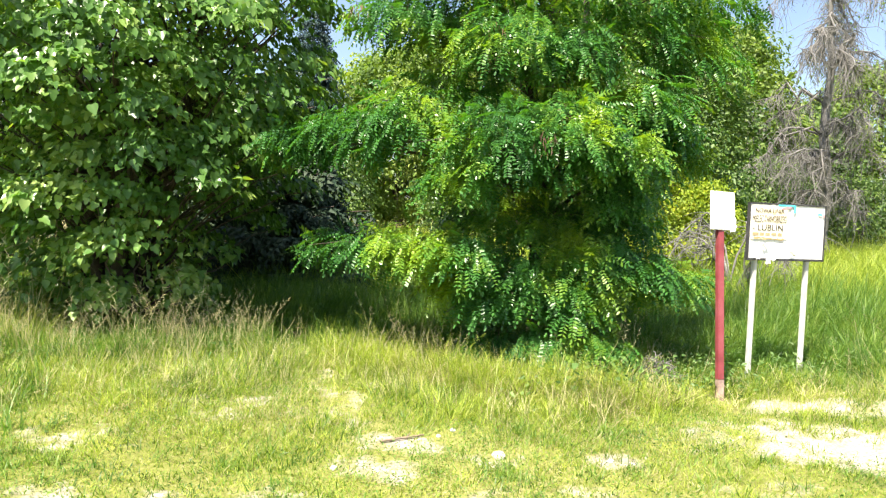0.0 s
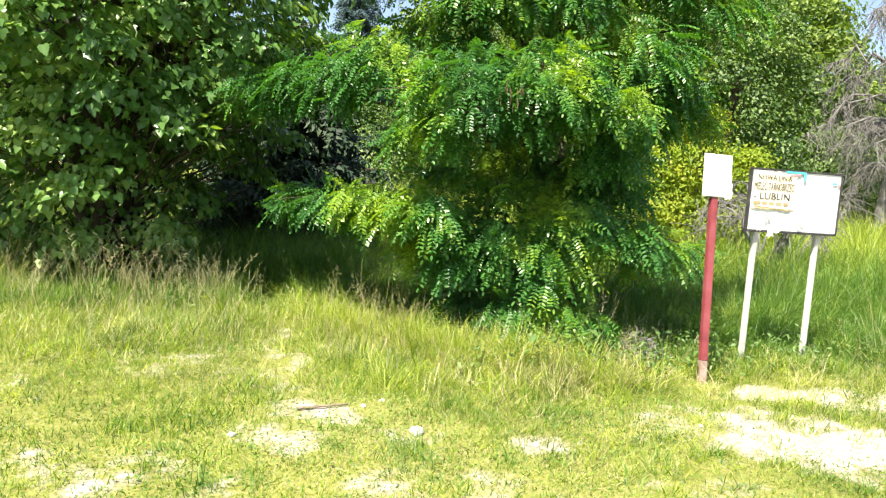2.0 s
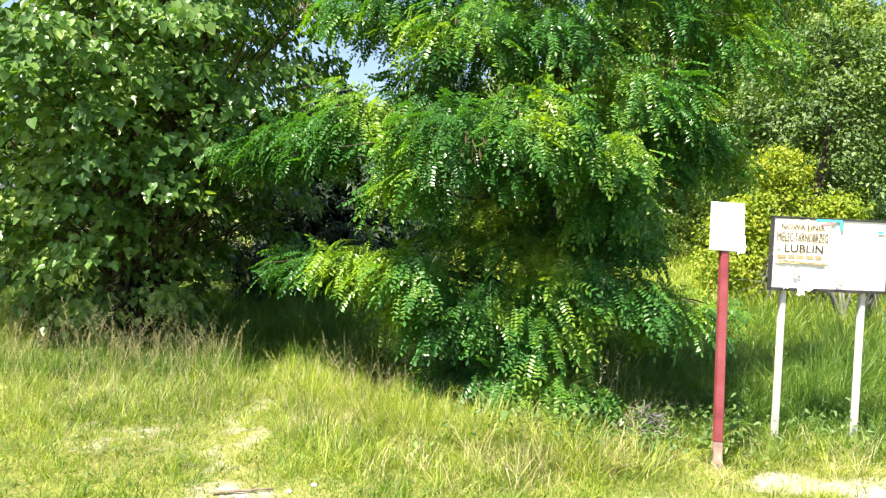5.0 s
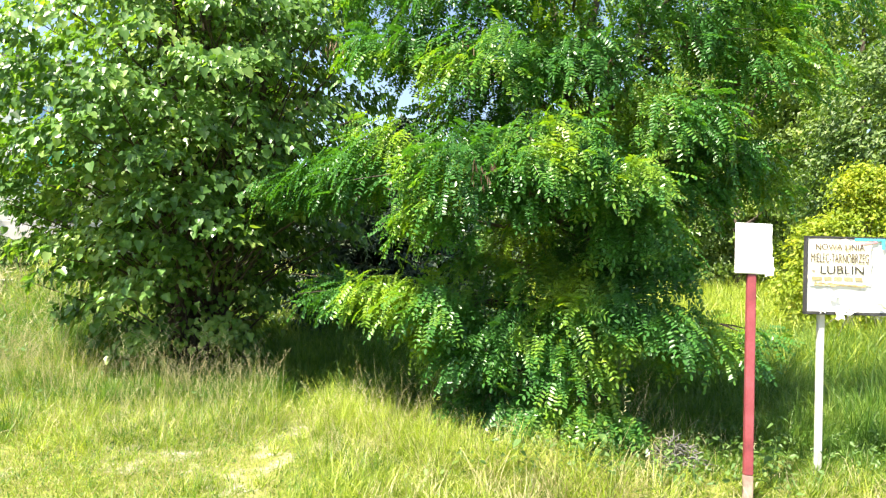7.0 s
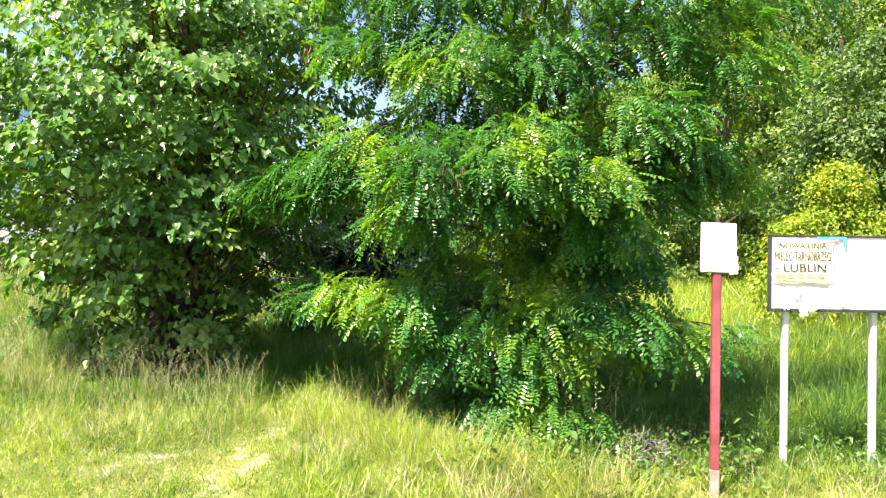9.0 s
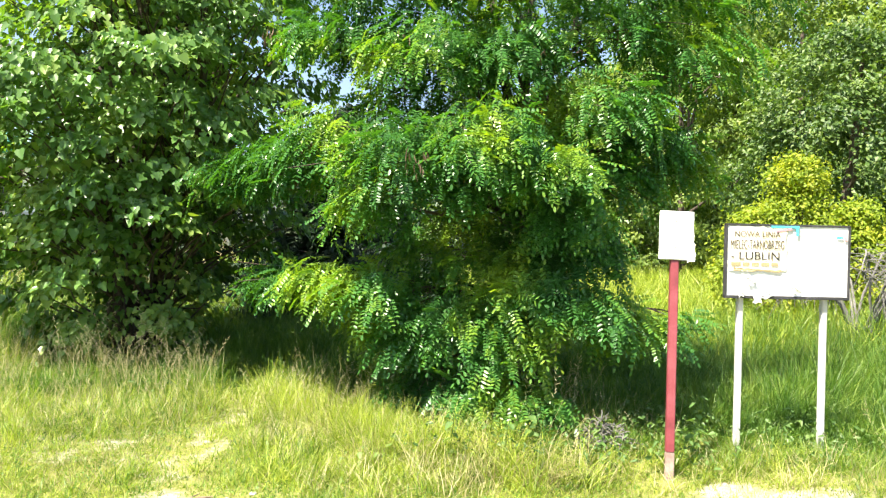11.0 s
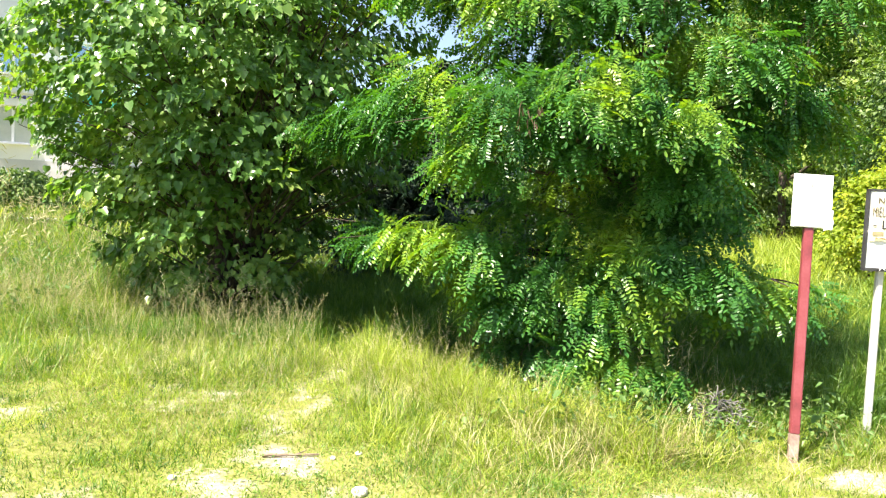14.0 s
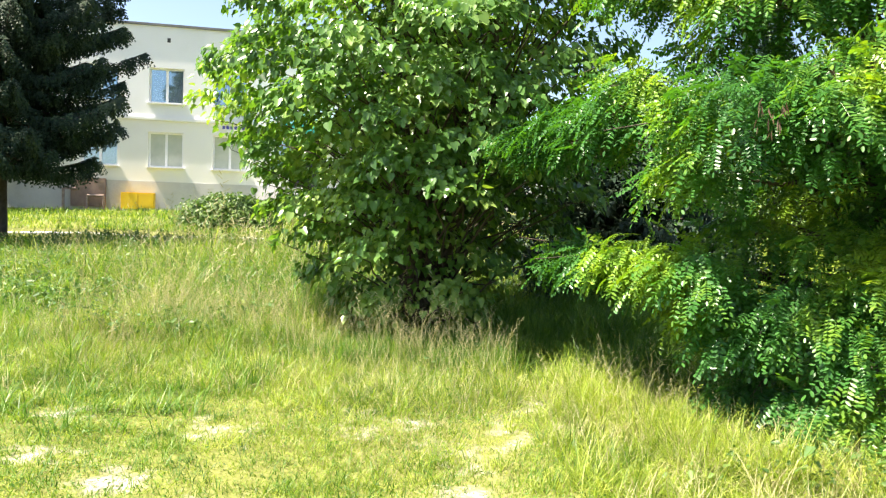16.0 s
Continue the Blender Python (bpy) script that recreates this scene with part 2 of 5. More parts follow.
def ground_material():
    """Earth and thatch under the grass; pale trodden sand where the sward is bare."""
    m, n, l, out = material("ground_soil")
    att = n.new("ShaderNodeAttribute")
    att.attribute_name = "bare"
    mid = noise_tex(n, l, 7.0, 8.0, "Object", 0.7)
    fine = noise_tex(n, l, 38.0, 5.0)
    huge = noise_tex(n, l, 0.35, 4.0)
    thatch = ramp(n, [(0.25, (0.045, 0.06, 0.012)), (0.48, (0.17, 0.185, 0.045)), (0.7, (0.30, 0.285, 0.12))])
    a = n.new("ShaderNodeMath")
    a.operation = "MULTIPLY_ADD"
    l.new(huge.outputs["Fac"], a.inputs[0])
    a.inputs[1].default_value = 0.5
    h = n.new("ShaderNodeMath")
    h.operation = "MULTIPLY"
    l.new(fine.outputs["Fac"], h.inputs[0])
    h.inputs[1].default_value = 0.5
    l.new(h.outputs[0], a.inputs[2])
    l.new(a.outputs[0], thatch.inputs["Fac"])
    sand = ramp(n, [(0.28, (0.10, 0.088, 0.062)), (0.44, (0.26, 0.235, 0.185)), (0.66, (0.46, 0.43, 0.375))])
    b = n.new("ShaderNodeMath")
    b.operation = "MULTIPLY_ADD"
    l.new(fine.outputs["Fac"], b.inputs[0])
    b.inputs[1].default_value = 0.6
    k = n.new("ShaderNodeMath")
    k.operation = "MULTIPLY"
    l.new(mid.outputs["Fac"], k.inputs[0])
    k.inputs[1].default_value = 0.42
    l.new(k.outputs[0], b.inputs[2])
    l.new(b.outputs[0], sand.inputs["Fac"])
    edge = n.new("ShaderNodeMath")
    edge.operation = "MULTIPLY_ADD"
    l.new(mid.outputs["Fac"], edge.inputs[0])
    edge.inputs[1].default_value = 1.9
    l.new(att.outputs["Fac"], edge.inputs[2])
    step = n.new("ShaderNodeMapRange")
    step.inputs["From Min"].default_value, step.inputs["From Max"].default_value = 1.2, 1.85
    l.new(edge.outputs[0], step.inputs["Value"])
    mx = n.new("ShaderNodeMix")
    mx.data_type = "RGBA"
    l.new(step.outputs["Result"], mx.inputs["Factor"])
    l.new(thatch.outputs["Color"], mx.inputs["A"])
    l.new(sand.outputs["Color"], mx.inputs["B"])
    p = n.new("ShaderNodeBsdfPrincipled")
    p.inputs["Roughness"].default_value = 0.95
    p.inputs["Specular IOR Level"].default_value = 0.2
    l.new(mx.outputs["Result"], p.inputs["Base Color"])
    bp = n.new("ShaderNodeBump")
    bp.inputs["Strength"].default_value, bp.inputs["Distance"].default_value = 0.6, 0.02
    l.new(fine.outputs["Fac"], bp.inputs["Height"])
    l.new(bp.outputs[0], p.inputs["Normal"])
    l.new(p.outputs[0], out.inputs["Surface"])
    return m


M_GROUND = ground_material()

# ---- mesh helpers ----
rng = np.random.default_rng(7)


def mesh_of(name, verts, polys_idx, poly_len, mat, smooth=False):
    me = bpy.data.meshes.new(name)
    verts = np.asarray(verts, dtype=np.float32)
    me.vertices.add(len(verts))
    me.vertices.foreach_set("co", verts.ravel())
    me.loops.add(len(polys_idx))
    me.loops.foreach_set("vertex_index", np.asarray(polys_idx, dtype=np.int32))
    starts = np.concatenate([[0], np.cumsum(poly_len)[:-1]]).astype(np.int32)
    me.polygons.add(len(poly_len))
    me.polygons.foreach_set("loop_start", starts)
    me.polygons.foreach_set("loop_total", np.asarray(poly_len, dtype=np.int32))
    if smooth:
        me.polygons.foreach_set("use_smooth", np.ones(len(poly_len), dtype=bool))
    me.materials.append(mat)
    me.update(calc_edges=True)
    return me


def scatter(name, templates, centers, rots, mat, choice=None):
    """One mesh of many small pieces: templates are (verts, faces); rots are 3x3 with the size in them."""
    centers, rots = np.asarray(centers), np.asarray(rots)
    choice = np.zeros(len(centers), int) if choice is None else choice
    V, L, T, base = [], [], [], 0
    for k, (tv, tf) in enumerate(templates):
        sel = choice == k
        c, r = centers[sel], rots[sel]
        if len(c) == 0:
            continue
        v = np.einsum("nij,vj->nvi", r, tv) + c[:, None, :]
        n = len(tv)
        flat = np.array([i for f in tf for i in f])
        lens = np.array([len(f) for f in tf])
        off = base + np.arange(len(c)) * n
        L.append((off[:, None] + flat[None, :]).ravel())
        T.append(np.tile(lens, len(c)))
        V.append(v.reshape(-1, 3))
        base += len(c) * n
    return mesh_of(name, np.concatenate(V), np.concatenate(L), np.concatenate(T), mat)


def frames_from(direction, up, size):
    """Rotations whose y axis runs along direction and z towards up, times size."""
    d = direction / np.maximum(np.linalg.norm(direction, axis=1, keepdims=True), 1e-9)
    x = np.cross(d, up)
    x /= np.maximum(np.linalg.norm(x, axis=1, keepdims=True), 1e-9)
    z = np.cross(x, d)
    return np.stack([x, d, z], axis=2) * np.asarray(size)[:, None, None]


def unit(a):
    return a / np.maximum(np.linalg.norm(a, axis=-1, keepdims=True), 1e-9)


def part(name, data, mat, parent, label=""):
    """Links a bmesh or a mesh as ONE mesh object under a thing or a part."""
    if isinstance(data, bmesh.types.BMesh):
        me = bpy.data.meshes.new(name)
        data.to_mesh(me)
        data.free()
        me.materials.append(mat)
    else:
        me = data
    ob = new(name, me)
    if parent is not None:
        ob.parent = parent
    if label:
        ob["label"] = label
    return ob


def empty(name, m, label, category, group="", kind=""):
    ob = new(name)
    ob.empty_display_size = 0.1
    ob.matrix_world = m
    return tagged(ob, label, category, group, kind)


def box_bm(sx, sy, sz, cx=0, cy=0, cz=0, bevel=0.0, bm=None):
    own = bm is None
    bm = bmesh.new() if own else bm
    r = bmesh.ops.create_cube(bm, size=1, matrix=Matrix.Translation((cx, cy, cz)) @ Matrix.Diagonal((sx, sy, sz, 1)))
    if bevel:
        es = list({e for v in r["verts"] for e in v.link_edges})
        bmesh.ops.bevel(bm, geom=es, offset=bevel, segments=2, affect="EDGES")
    return bm


def tube(points, radii, sides=8):
    """A tapered tube along points, as arrays for mesh_of."""
    pts, n = np.asarray(points, float), len(points)
    tang = unit(np.gradient(pts, axis=0))
    ref = np.array([1.0, 0.1, 0.0]) if abs(tang[0][0]) < 0.8 else np.array([0.0, 1.0, 0.0])
    a = unit(np.cross(tang, ref[None, :]))
    b = np.cross(tang, a)
    ang = np.linspace(0, 2 * np.pi, sides, endpoint=False)
    ring = np.cos(ang)[None, :, None] * a[:, None, :] + np.sin(ang)[None, :, None] * b[:, None, :]
    v = pts[:, None, :] + ring * np.asarray(radii)[:, None, None]
    idx, ln = [], []
    for i in range(n - 1):
        for j in range(sides):
            k = (j + 1) % sides
            idx += [i * sides + j, i * sides + k, (i + 1) * sides + k, (i + 1) * sides + j]
            ln.append(4)
    return v.reshape(-1, 3), idx, ln


def tubes_mesh(name, list_of, mat, sides=6):
    V, L, T, base = [], [], [], 0
    for pts, radii in list_of:
        v, i, t = tube(pts, radii, sides)
        V.append(v)
        L.append(np.array(i) + base)
        T.append(np.array(t))
        base += len(v)
    return mesh_of(name, np.concatenate(V), np.concatenate(L), np.concatenate(T), mat, True)


def bent(a, b, sag=0.0, steps=7, jitter=0.0, bow=0.0):
    """Points from a to b that rise first and sag towards the end."""
    a, b = np.asarray(a, float), np.asarray(b, float)
    s = np.linspace(0, 1, steps)[:, None]
    p = a + (b - a) * s
    p[:, 2] += (np.sin(np.pi * s[:, 0]) * bow - sag * s[:, 0] ** 2)
    if jitter:
        p[1:-1] += rng.normal(0, jitter, (steps - 2, 3))
    return p


# ---- ground ----
def height(x, y):
    """The meadow rises gently away from the lane and levels out."""
    x, y = np.asarray(x, float), np.asarray(y, float)
    h = 0.026 * np.clip(y, -20, 42) + 0.036 * np.clip(-x - 6, 0, 26)
    h = h + 0.025 * np.sin(x * 1.3 + 0.7 * y) * np.cos(y * 0.9 - 0.4 * x) + 0.012 * np.sin(4.1 * x) * np.sin(3.7 * y + 1)
    h = h - 0.09 * np.exp(-(((x - 2.6) / 0.75) ** 2 + ((y - 6.25) / 0.6) ** 2))
    return h


# bare, sandy places: centre, half sizes, strength
LANE_SAND = [(3.75, 5.1, 1.75, 0.48, 1.3), (4.5, 6.15, 1.4, 0.3, 1.0), (2.5, 5.5, 0.4, 0.25, 0.5), (2.75, 5.5, 0.6, 0.4, 0.9), (3.3, 6.3, 0.7, 0.2, 0.95), (2.0, 4.2, 0.4, 0.2, 0.4)]
TRAIL = [(-0.62, 5.4, 0.12, 0.4, 0.55), (-0.5, 6.0, 0.3, 0.2, 0.42), (-1.38, 7.3, 0.14, 0.5, 0.6), (-1.66, 8.2, 0.2, 0.6, 0.5), (-1.0, 6.4, 0.12, 0.6, 0.5), (-1.55, 7.7, 0.15, 0.35, 0.85),
    (-1.2, 6.75, 0.12, 0.4, 0.62), (-0.9, 6.0, 0.1, 0.3, 0.55), (-0.72, 5.42, 0.12, 0.26, 0.65), (-0.5, 6.3, 0.26, 0.1, 0.6), (-1.62, 5.59, 0.4, 0.16, 0.6), (-1.45, 5.35, 0.55, 0.26, 0.42)]
THIN_SPOTS = [(-0.28, 4.78, 0.3, 0.2, 0.85), (-0.38, 4.32, 0.26, 0.22, 0.75), (1.2, 4.55, 0.26, 0.16, 0.62), (0.36, 4.57, 0.24, 0.16, 0.45), (-2.4, 4.65, 0.4, 0.25, 0.5), (-2.03, 3.75, 0.34, 0.22, 0.62),
    (-2.75, 3.65, 0.34, 0.22, 0.55), (-1.0, 3.7, 0.6, 0.3, 0.5), (0.6, 3.9, 0.5, 0.25, 0.45), (-3.6, 4.3, 0.5, 0.3, 0.4)]
PATCHES = LANE_SAND + TRAIL + THIN_SPOTS


def bare(x, y):
    x, y = np.asarray(x, float), np.asarray(y, float)
    f = np.zeros_like(x)
    for cx, cy, sx, sy, k in PATCHES:
        d = ((x - cx) / sx) ** 2 + ((y - cy) / sy) ** 2
        f = np.maximum(f, k * np.exp(-d ** 1.6 * 0.9))
    wob = 0.34 * np.sin(9 * x + 3 * y) * np.sin(7 * y - 2 * x) + 0.26 * np.sin(21 * x - 8 * y + 2 * np.sin(5 * y)) * np.sin(17 * y + 5 * x) + 0.16 * np.sin(43 * x + 19 * y) * np.sin(39 * y - 11 * x)
    return np.clip(f + wob * (f > 0.15), 0, 1.4)


def spread(lo, hi, step, far, grow=1.35):
    mid = list(np.arange(lo, hi + step / 2, step))
    out, s = [], step
    while hi + sum(out) < far:
        s *= grow
        out.append(s)
    up = [hi + sum(out[:i + 1]) for i in range(len(out))]
    down = [lo - sum(out[:i + 1]) for i in range(len(out))][::-1]
    return np.array(down + mid + up)


gx, gy = spread(-7, 7, 0.08, 900), spread(0.5, 12, 0.08, 900)
GX, GY = np.meshgrid(gx, gy)
GZ = height(GX, GY)
gv = np.stack([GX.ravel(), GY.ravel(), GZ.ravel()], 1)
nx, ny = len(gx), len(gy)
q = (np.arange(ny - 1)[:, None] * nx + np.arange(nx - 1)[None, :]).ravel()
gi = np.stack([q, q + 1, q + nx + 1, q + nx], 1).ravel()
gme = mesh_of("ground", gv, gi, np.full(len(q), 4), M_GROUND, True)
at_bare = gme.attributes.new("bare", "FLOAT", "POINT")
at_bare.data.foreach_set("value", bare(GX.ravel(), GY.ravel()).astype(np.float32))
ground = tagged(new("ground", gme), "rough meadow soil with pale trodden sandy patches", "ground", kind="structure")

# ---- leaf templates ----
def maple_leaf(half):
    """A broad leaf, folded along its midrib; half is the right-hand outline from stalk to tip, y runs to the tip."""
    v, right, left = [], [], []
    for x, y in half:
        right.append(len(v))
        v.append((x, y, 0.20 * abs(x) - 0.26 * y * y))
    for x, y in half[1:-1]:
        left.append(len(v))
        v.append((-x, y, 0.20 * abs(x) - 0.26 * y * y))
    return np.array(v), [right, [0] + [right[-1]] + left[::-1]]


def plain_leaf(w=0.55, droop=0.25):
    """A pointed oval leaf folded along its midrib; y runs to the tip."""
    v = [(0, 0, 0), (w / 2, 0.35, 0.08), (w * 0.36, 0.72, 0.02 - droop * 0.5), (0, 1, -droop), (-w * 0.36, 0.72, 0.02 - droop * 0.5), (-w / 2, 0.35, 0.08)]
    return np.array(v), [[0, 1, 2, 3], [0, 3, 4, 5]]


def locust_leaf(pairs=7, droop=0.35, w=0.105, length=0.215, seed=0):
    """A compound leaf: oval leaflets in pairs along a drooping stalk, 1 long."""
    r = np.random.default_rng(seed)
    v, f = [], []

    def leaflet(o, d, nrm):
        d = d / np.linalg.norm(d)
        s = np.cross(d, nrm)
        s /= np.linalg.norm(s)
        b = len(v)
        for a, k, lift in ((0.0, 0.0, 0.0), (0.28, 0.85, 0.02), (0.72, 0.85, 0.02), (1.0, 0.0, -0.03), (0.72, -0.85, 0.02), (0.28, -0.85, 0.02)):
            v.append(o + d * a * length + s * k * w * 0.5 + nrm * lift * length)
        f.append([b, b + 1, b + 2, b + 3])
        f.append([b, b + 3, b + 4, b + 5])

    for i in range(pairs + 1):
        t = 0.14 + 0.86 * i / pairs
        o = np.array([0, t, -droop * t * t])
        tang = np.array([0, 1, -2 * droop * t])
        if i == pairs:
            leaflet(o, tang, np.array([0.1, 0, 1.0]))
            continue
        for sgn in (1, -1):
            d = np.array([sgn * 1.0, 0.35 + r.normal(0, 0.12), -0.25 - 0.5 * droop * t + r.normal(0, 0.14)])
            leaflet(o, d, np.array([sgn * 0.25 + r.normal(0, 0.15), -0.2, 1.0]))
    b = len(v)
    v += [np.array([0.004, 0, 0]), np.array([-0.004, 0, 0]), np.array([-0.003, 0.6, -droop * 0.36]), np.array([0.003, 0.6, -droop * 0.36])]
    f.append([b, b + 1, b + 2, b + 3])
    return np.array(v), f


def rand_dirs(n):
    return unit(rng.normal(0, 1, (n, 3)))


# ---- trees ----
def crown_points(n, profile, bulges, center, shell=0.55):
    """Points in an uneven crown. profile(z01) gives the radius; bulges make lobes and gaps."""
    cx, cy, z0, z1 = center
    z = rng.random(n)
    ang = rng.random(n) * 2 * np.pi
    rad = shell + (1 - shell) * rng.random(n) ** 0.6
    lobe = 1 + 0.10 * np.sin(ang * 3 + z * 9 + bulges) + 0.13 * np.sin(ang * 5 - z * 14 + bulges * 2) + 0.08 * np.sin(ang * 11 + z * 23)
    r = profile(z) * lobe * rad
    return np.stack([cx + r * np.cos(ang), cy + r * np.sin(ang), z0 + (z1 - z0) * z], 1)


def broad_tree(name, base, top, radius, crown_from, label, category, leafmat, leaf_n, leaf_size, templates, seed, group="",
               profile=None, per=14, clump=0.28, bark=None, trunk_r=0.12, limbs=9):
    """A leafy tree: tapered trunk, limbs, and a crown of leaves that sit in clumps on its twigs."""
    x, y = base
    z0 = float(height(x, y))
    bark = bark or M_BARK
    th = empty(name, pose(x, y, z0), label, category, group)
    trunk = bent((0, 0, -0.1), (rng.normal(0, 0.1) * radius, rng.normal(0, 0.1) * radius, top * 0.9), 0, 9, 0.02 * radius)
    part("trunk", tubes_mesh("trunk", [(trunk, np.linspace(trunk_r, trunk_r * 0.2, 9))], bark, 10), bark, th)
    profile = profile or (lambda z: radius * np.sqrt(np.clip(1 - (2 * z - 0.9) ** 2 * 0.8, 0.02, 1)))
    n = max(20, leaf_n // per)
    tips = crown_points(n, profile, seed, (0, 0, crown_from, top))
    for k in range(limbs):
        s = 0.2 + 0.65 * k / limbs
        root = trunk[int(s * 8)]
        tip = tips[rng.integers(0, n)] * np.array([0.8, 0.8, 1])
        path = bent(root, (tip[0], tip[1], max(tip[2], root[2] + 0.1 * radius)), 0.05 * radius, 6, 0.02 * radius)
        part("limb", tubes_mesh("limb", [(path, np.linspace(trunk_r * 0.45, trunk_r * 0.08, 6))], bark, 6), bark, th)
    c = np.repeat(tips, per, 0) + rng.normal(0, clump, (n * per, 3)) * np.array([1, 1, 0.5])
    c[:, 2] = np.maximum(c[:, 2], crown_from * 0.6)
    out = unit(c - np.array([0, 0, (crown_from + top) / 2]))
    d = unit(out * np.array([1, 1, 0.3]) + rng.normal(0, 0.6, c.shape) + np.array([0, 0, -0.35]))
    puff = unit(c - np.repeat(tips, per, 0))
    up = unit(rng.normal(0, 0.3, c.shape) + np.array([0, 0, 0.7]) + 0.3 * out + 0.7 * puff)
    size = leaf_size * rng.uniform(0.6, 1.25, len(c))
    part("crown", scatter("crown", templates, c, frames_from(d, up, size), leafmat, rng.integers(0, len(templates), len(c))), leafmat, th)
    return th


MAPLE_T = [maple_leaf([(0.0, 0.0), (0.30, -0.06), (0.46, 0.16), (0.42, 0.44), (0.20, 0.76), (0.0, 1.0)]),
           maple_leaf([(0.0, 0.0), (0.36, -0.08), (0.52, 0.34), (0.30, 0.42), (0.27, 0.66), (0.0, 1.0)])]
PLAIN_T = [plain_leaf(), plain_leaf(0.4, 0.4)]
FAR_T = [(np.array([(0, 0, 0), (0.38, 0.45, 0.06), (0, 1, -0.25), (-0.38, 0.38, 0.06)], float), [[0, 1, 2], [0, 2, 3]]),
         (np.array([(0, 0, 0), (0.30, 0.55, 0.02), (0, 1, -0.45), (-0.30, 0.45, 0.02)], float), [[0, 1, 2], [0, 2, 3]])]
LOCUST_T = [locust_leaf(7, 0.15, seed=1), locust_leaf(6, 0.3, seed=2), locust_leaf(7, 0.08, seed=3), locust_leaf(6, 0.4, seed=4)]

# large maple beside the path
def maple():
    x, y = -3.72, 8.35
    z0 = float(height(x, y))
    th = empty("maple_tree", pose(x, y, z0), "tall bushy maple with dense dark green leaves down to the grass", "tree")
    trunks = []
    for k, (dx, dy, r) in enumerate([(0.1, 0.1, 0.13), (-0.7, 0.3, 0.09), (0.7, 0.4, 0.09), (0.2, -0.5, 0.07)]):
        t = bent((dx * 0.2, dy * 0.2, -0.1), (dx * 1.6, dy * 1.6, 6.4 - 0.5 * k), 0, 10, 0.05)
        trunks.append(t)
        part("trunk", tubes_mesh("trunk", [(t, np.linspace(r, r * 0.25, 10))], M_BARK, 10), M_BARK, th)
    def prof(z):
        return np.interp(z, [0.3, 0.7, 1.2, 1.8, 2.8, 3.8, 4.6, 5.4, 6.4], [0.85, 1.1, 1.4, 1.75, 2.1, 2.0, 1.6, 1.1, 0.3])
    sprays = []
    for ring, count, lo, hi, leaves in (("rim", 215, 0.78, 1.10, 150), ("mid", 105, 0.42, 0.74, 105), ("core", 40, 0.12, 0.4, 90)):
        tries = 0
        while count and tries < 6000:
            tries += 1
            z = 0.35 + 6.2 * rng.random()
            r = prof(z)
            if rng.random() > r / 2.2:
                continue
            a, rr = rng.random() * 6.283, r * rng.uniform(lo, hi)
            if z < 1.7 and 0.65 * math.cos(a) - 0.76 * math.sin(a) > 0.35 and rng.random() < 0.25:
                continue
            q_ = np.array([rr * math.cos(a), rr * math.sin(a), z])
            if any(np.sum(((q_ - s_[0]) / (0.46, 0.46, 0.32)) ** 2) < 1.0 for s_ in sprays):
                continue
            sprays.append((q_, rng.uniform(0.42, 0.75), rng.uniform(0.24, 0.38), rng.uniform(0.15, 0.5), int(leaves * rng.uniform(0.6, 1.25))))
            count -= 1
    for q_ in ((2.2, -0.4, 3.0), (2.25, 0.0, 3.7), (2.3, 0.3, 4.4), (2.1, -0.6, 4.9), (2.0, 0.2, 2.5), (1.7, -1.0, 3.4), (2.0, -0.7, 4.0), (1.8, 0.9, 5.4), (1.5, -0.3, 5.9), (1.4, 0.7, 6.4)):
        sprays.append((np.array(q_), 0.6, 0.34, 0.3, 140))
    C, D, U = [], [], []
    for k, (mid, long_, wide_, sag, n) in enumerate(sprays):
        out = unit(mid * np.array([1, 1, 0]) + 1e-6)
        out = unit(out + rng.normal(0, 0.3, 3) * np.array([1, 1, 0]))
        side = np.array([-out[1], out[0], 0])
        if k % 2 == 0:
            t = trunks[k % 4]
            root = t[int(np.clip(mid[2] / 7.0 * 9 - 1, 0, 8))]
            path = bent(root, mid + out * long_ * 0.5, 0.12, 7, 0.03, 0.16)
            part("limb", tubes_mesh("limb", [(path, np.linspace(0.018, 0.004, 7))], M_BARK, 5), M_BARK, th)
        a = rng.random(n) ** 0.8 * 2 - 1
        b = rng.normal(0, 0.5, n) * (1.15 - 0.45 * a)
        c = mid + out * (a * long_ * 0.6)[:, None] + side * (b * wide_)[:, None]
        c[:, 2] += 0.10 - sag * (a + 0.6) ** 2 * 0.22 - 0.12 * b ** 2 + rng.normal(0, 0.055, n)
        c[:, 2] = np.maximum(c[:, 2], 0.16 + 0.2 * rng.random(n))
        away = unit(out + side * (0.9 * b)[:, None])
        d = unit(away * 0.75 + rng.normal(0, 0.36, (n, 3)) - rng.uniform(0.15, 1.25, n)[:, None] * np.array([0, 0, 1.0]))
        u = unit(rng.normal(0, 0.33, (n, 3)) + np.array([0, 0, 0.85]) + away * 0.65)
        C.append(c), D.append(d), U.append(u)
    C, D, U = map(np.concatenate, (C, D, U))
    size = 0.080 * rng.uniform(0.55, 1.3, len(C))
    part("crown", scatter("crown", MAPLE_T, C, frames_from(D, U, size), M_MAPLE, rng.integers(0, 2, len(C))), M_MAPLE, th)
    return th


maple()

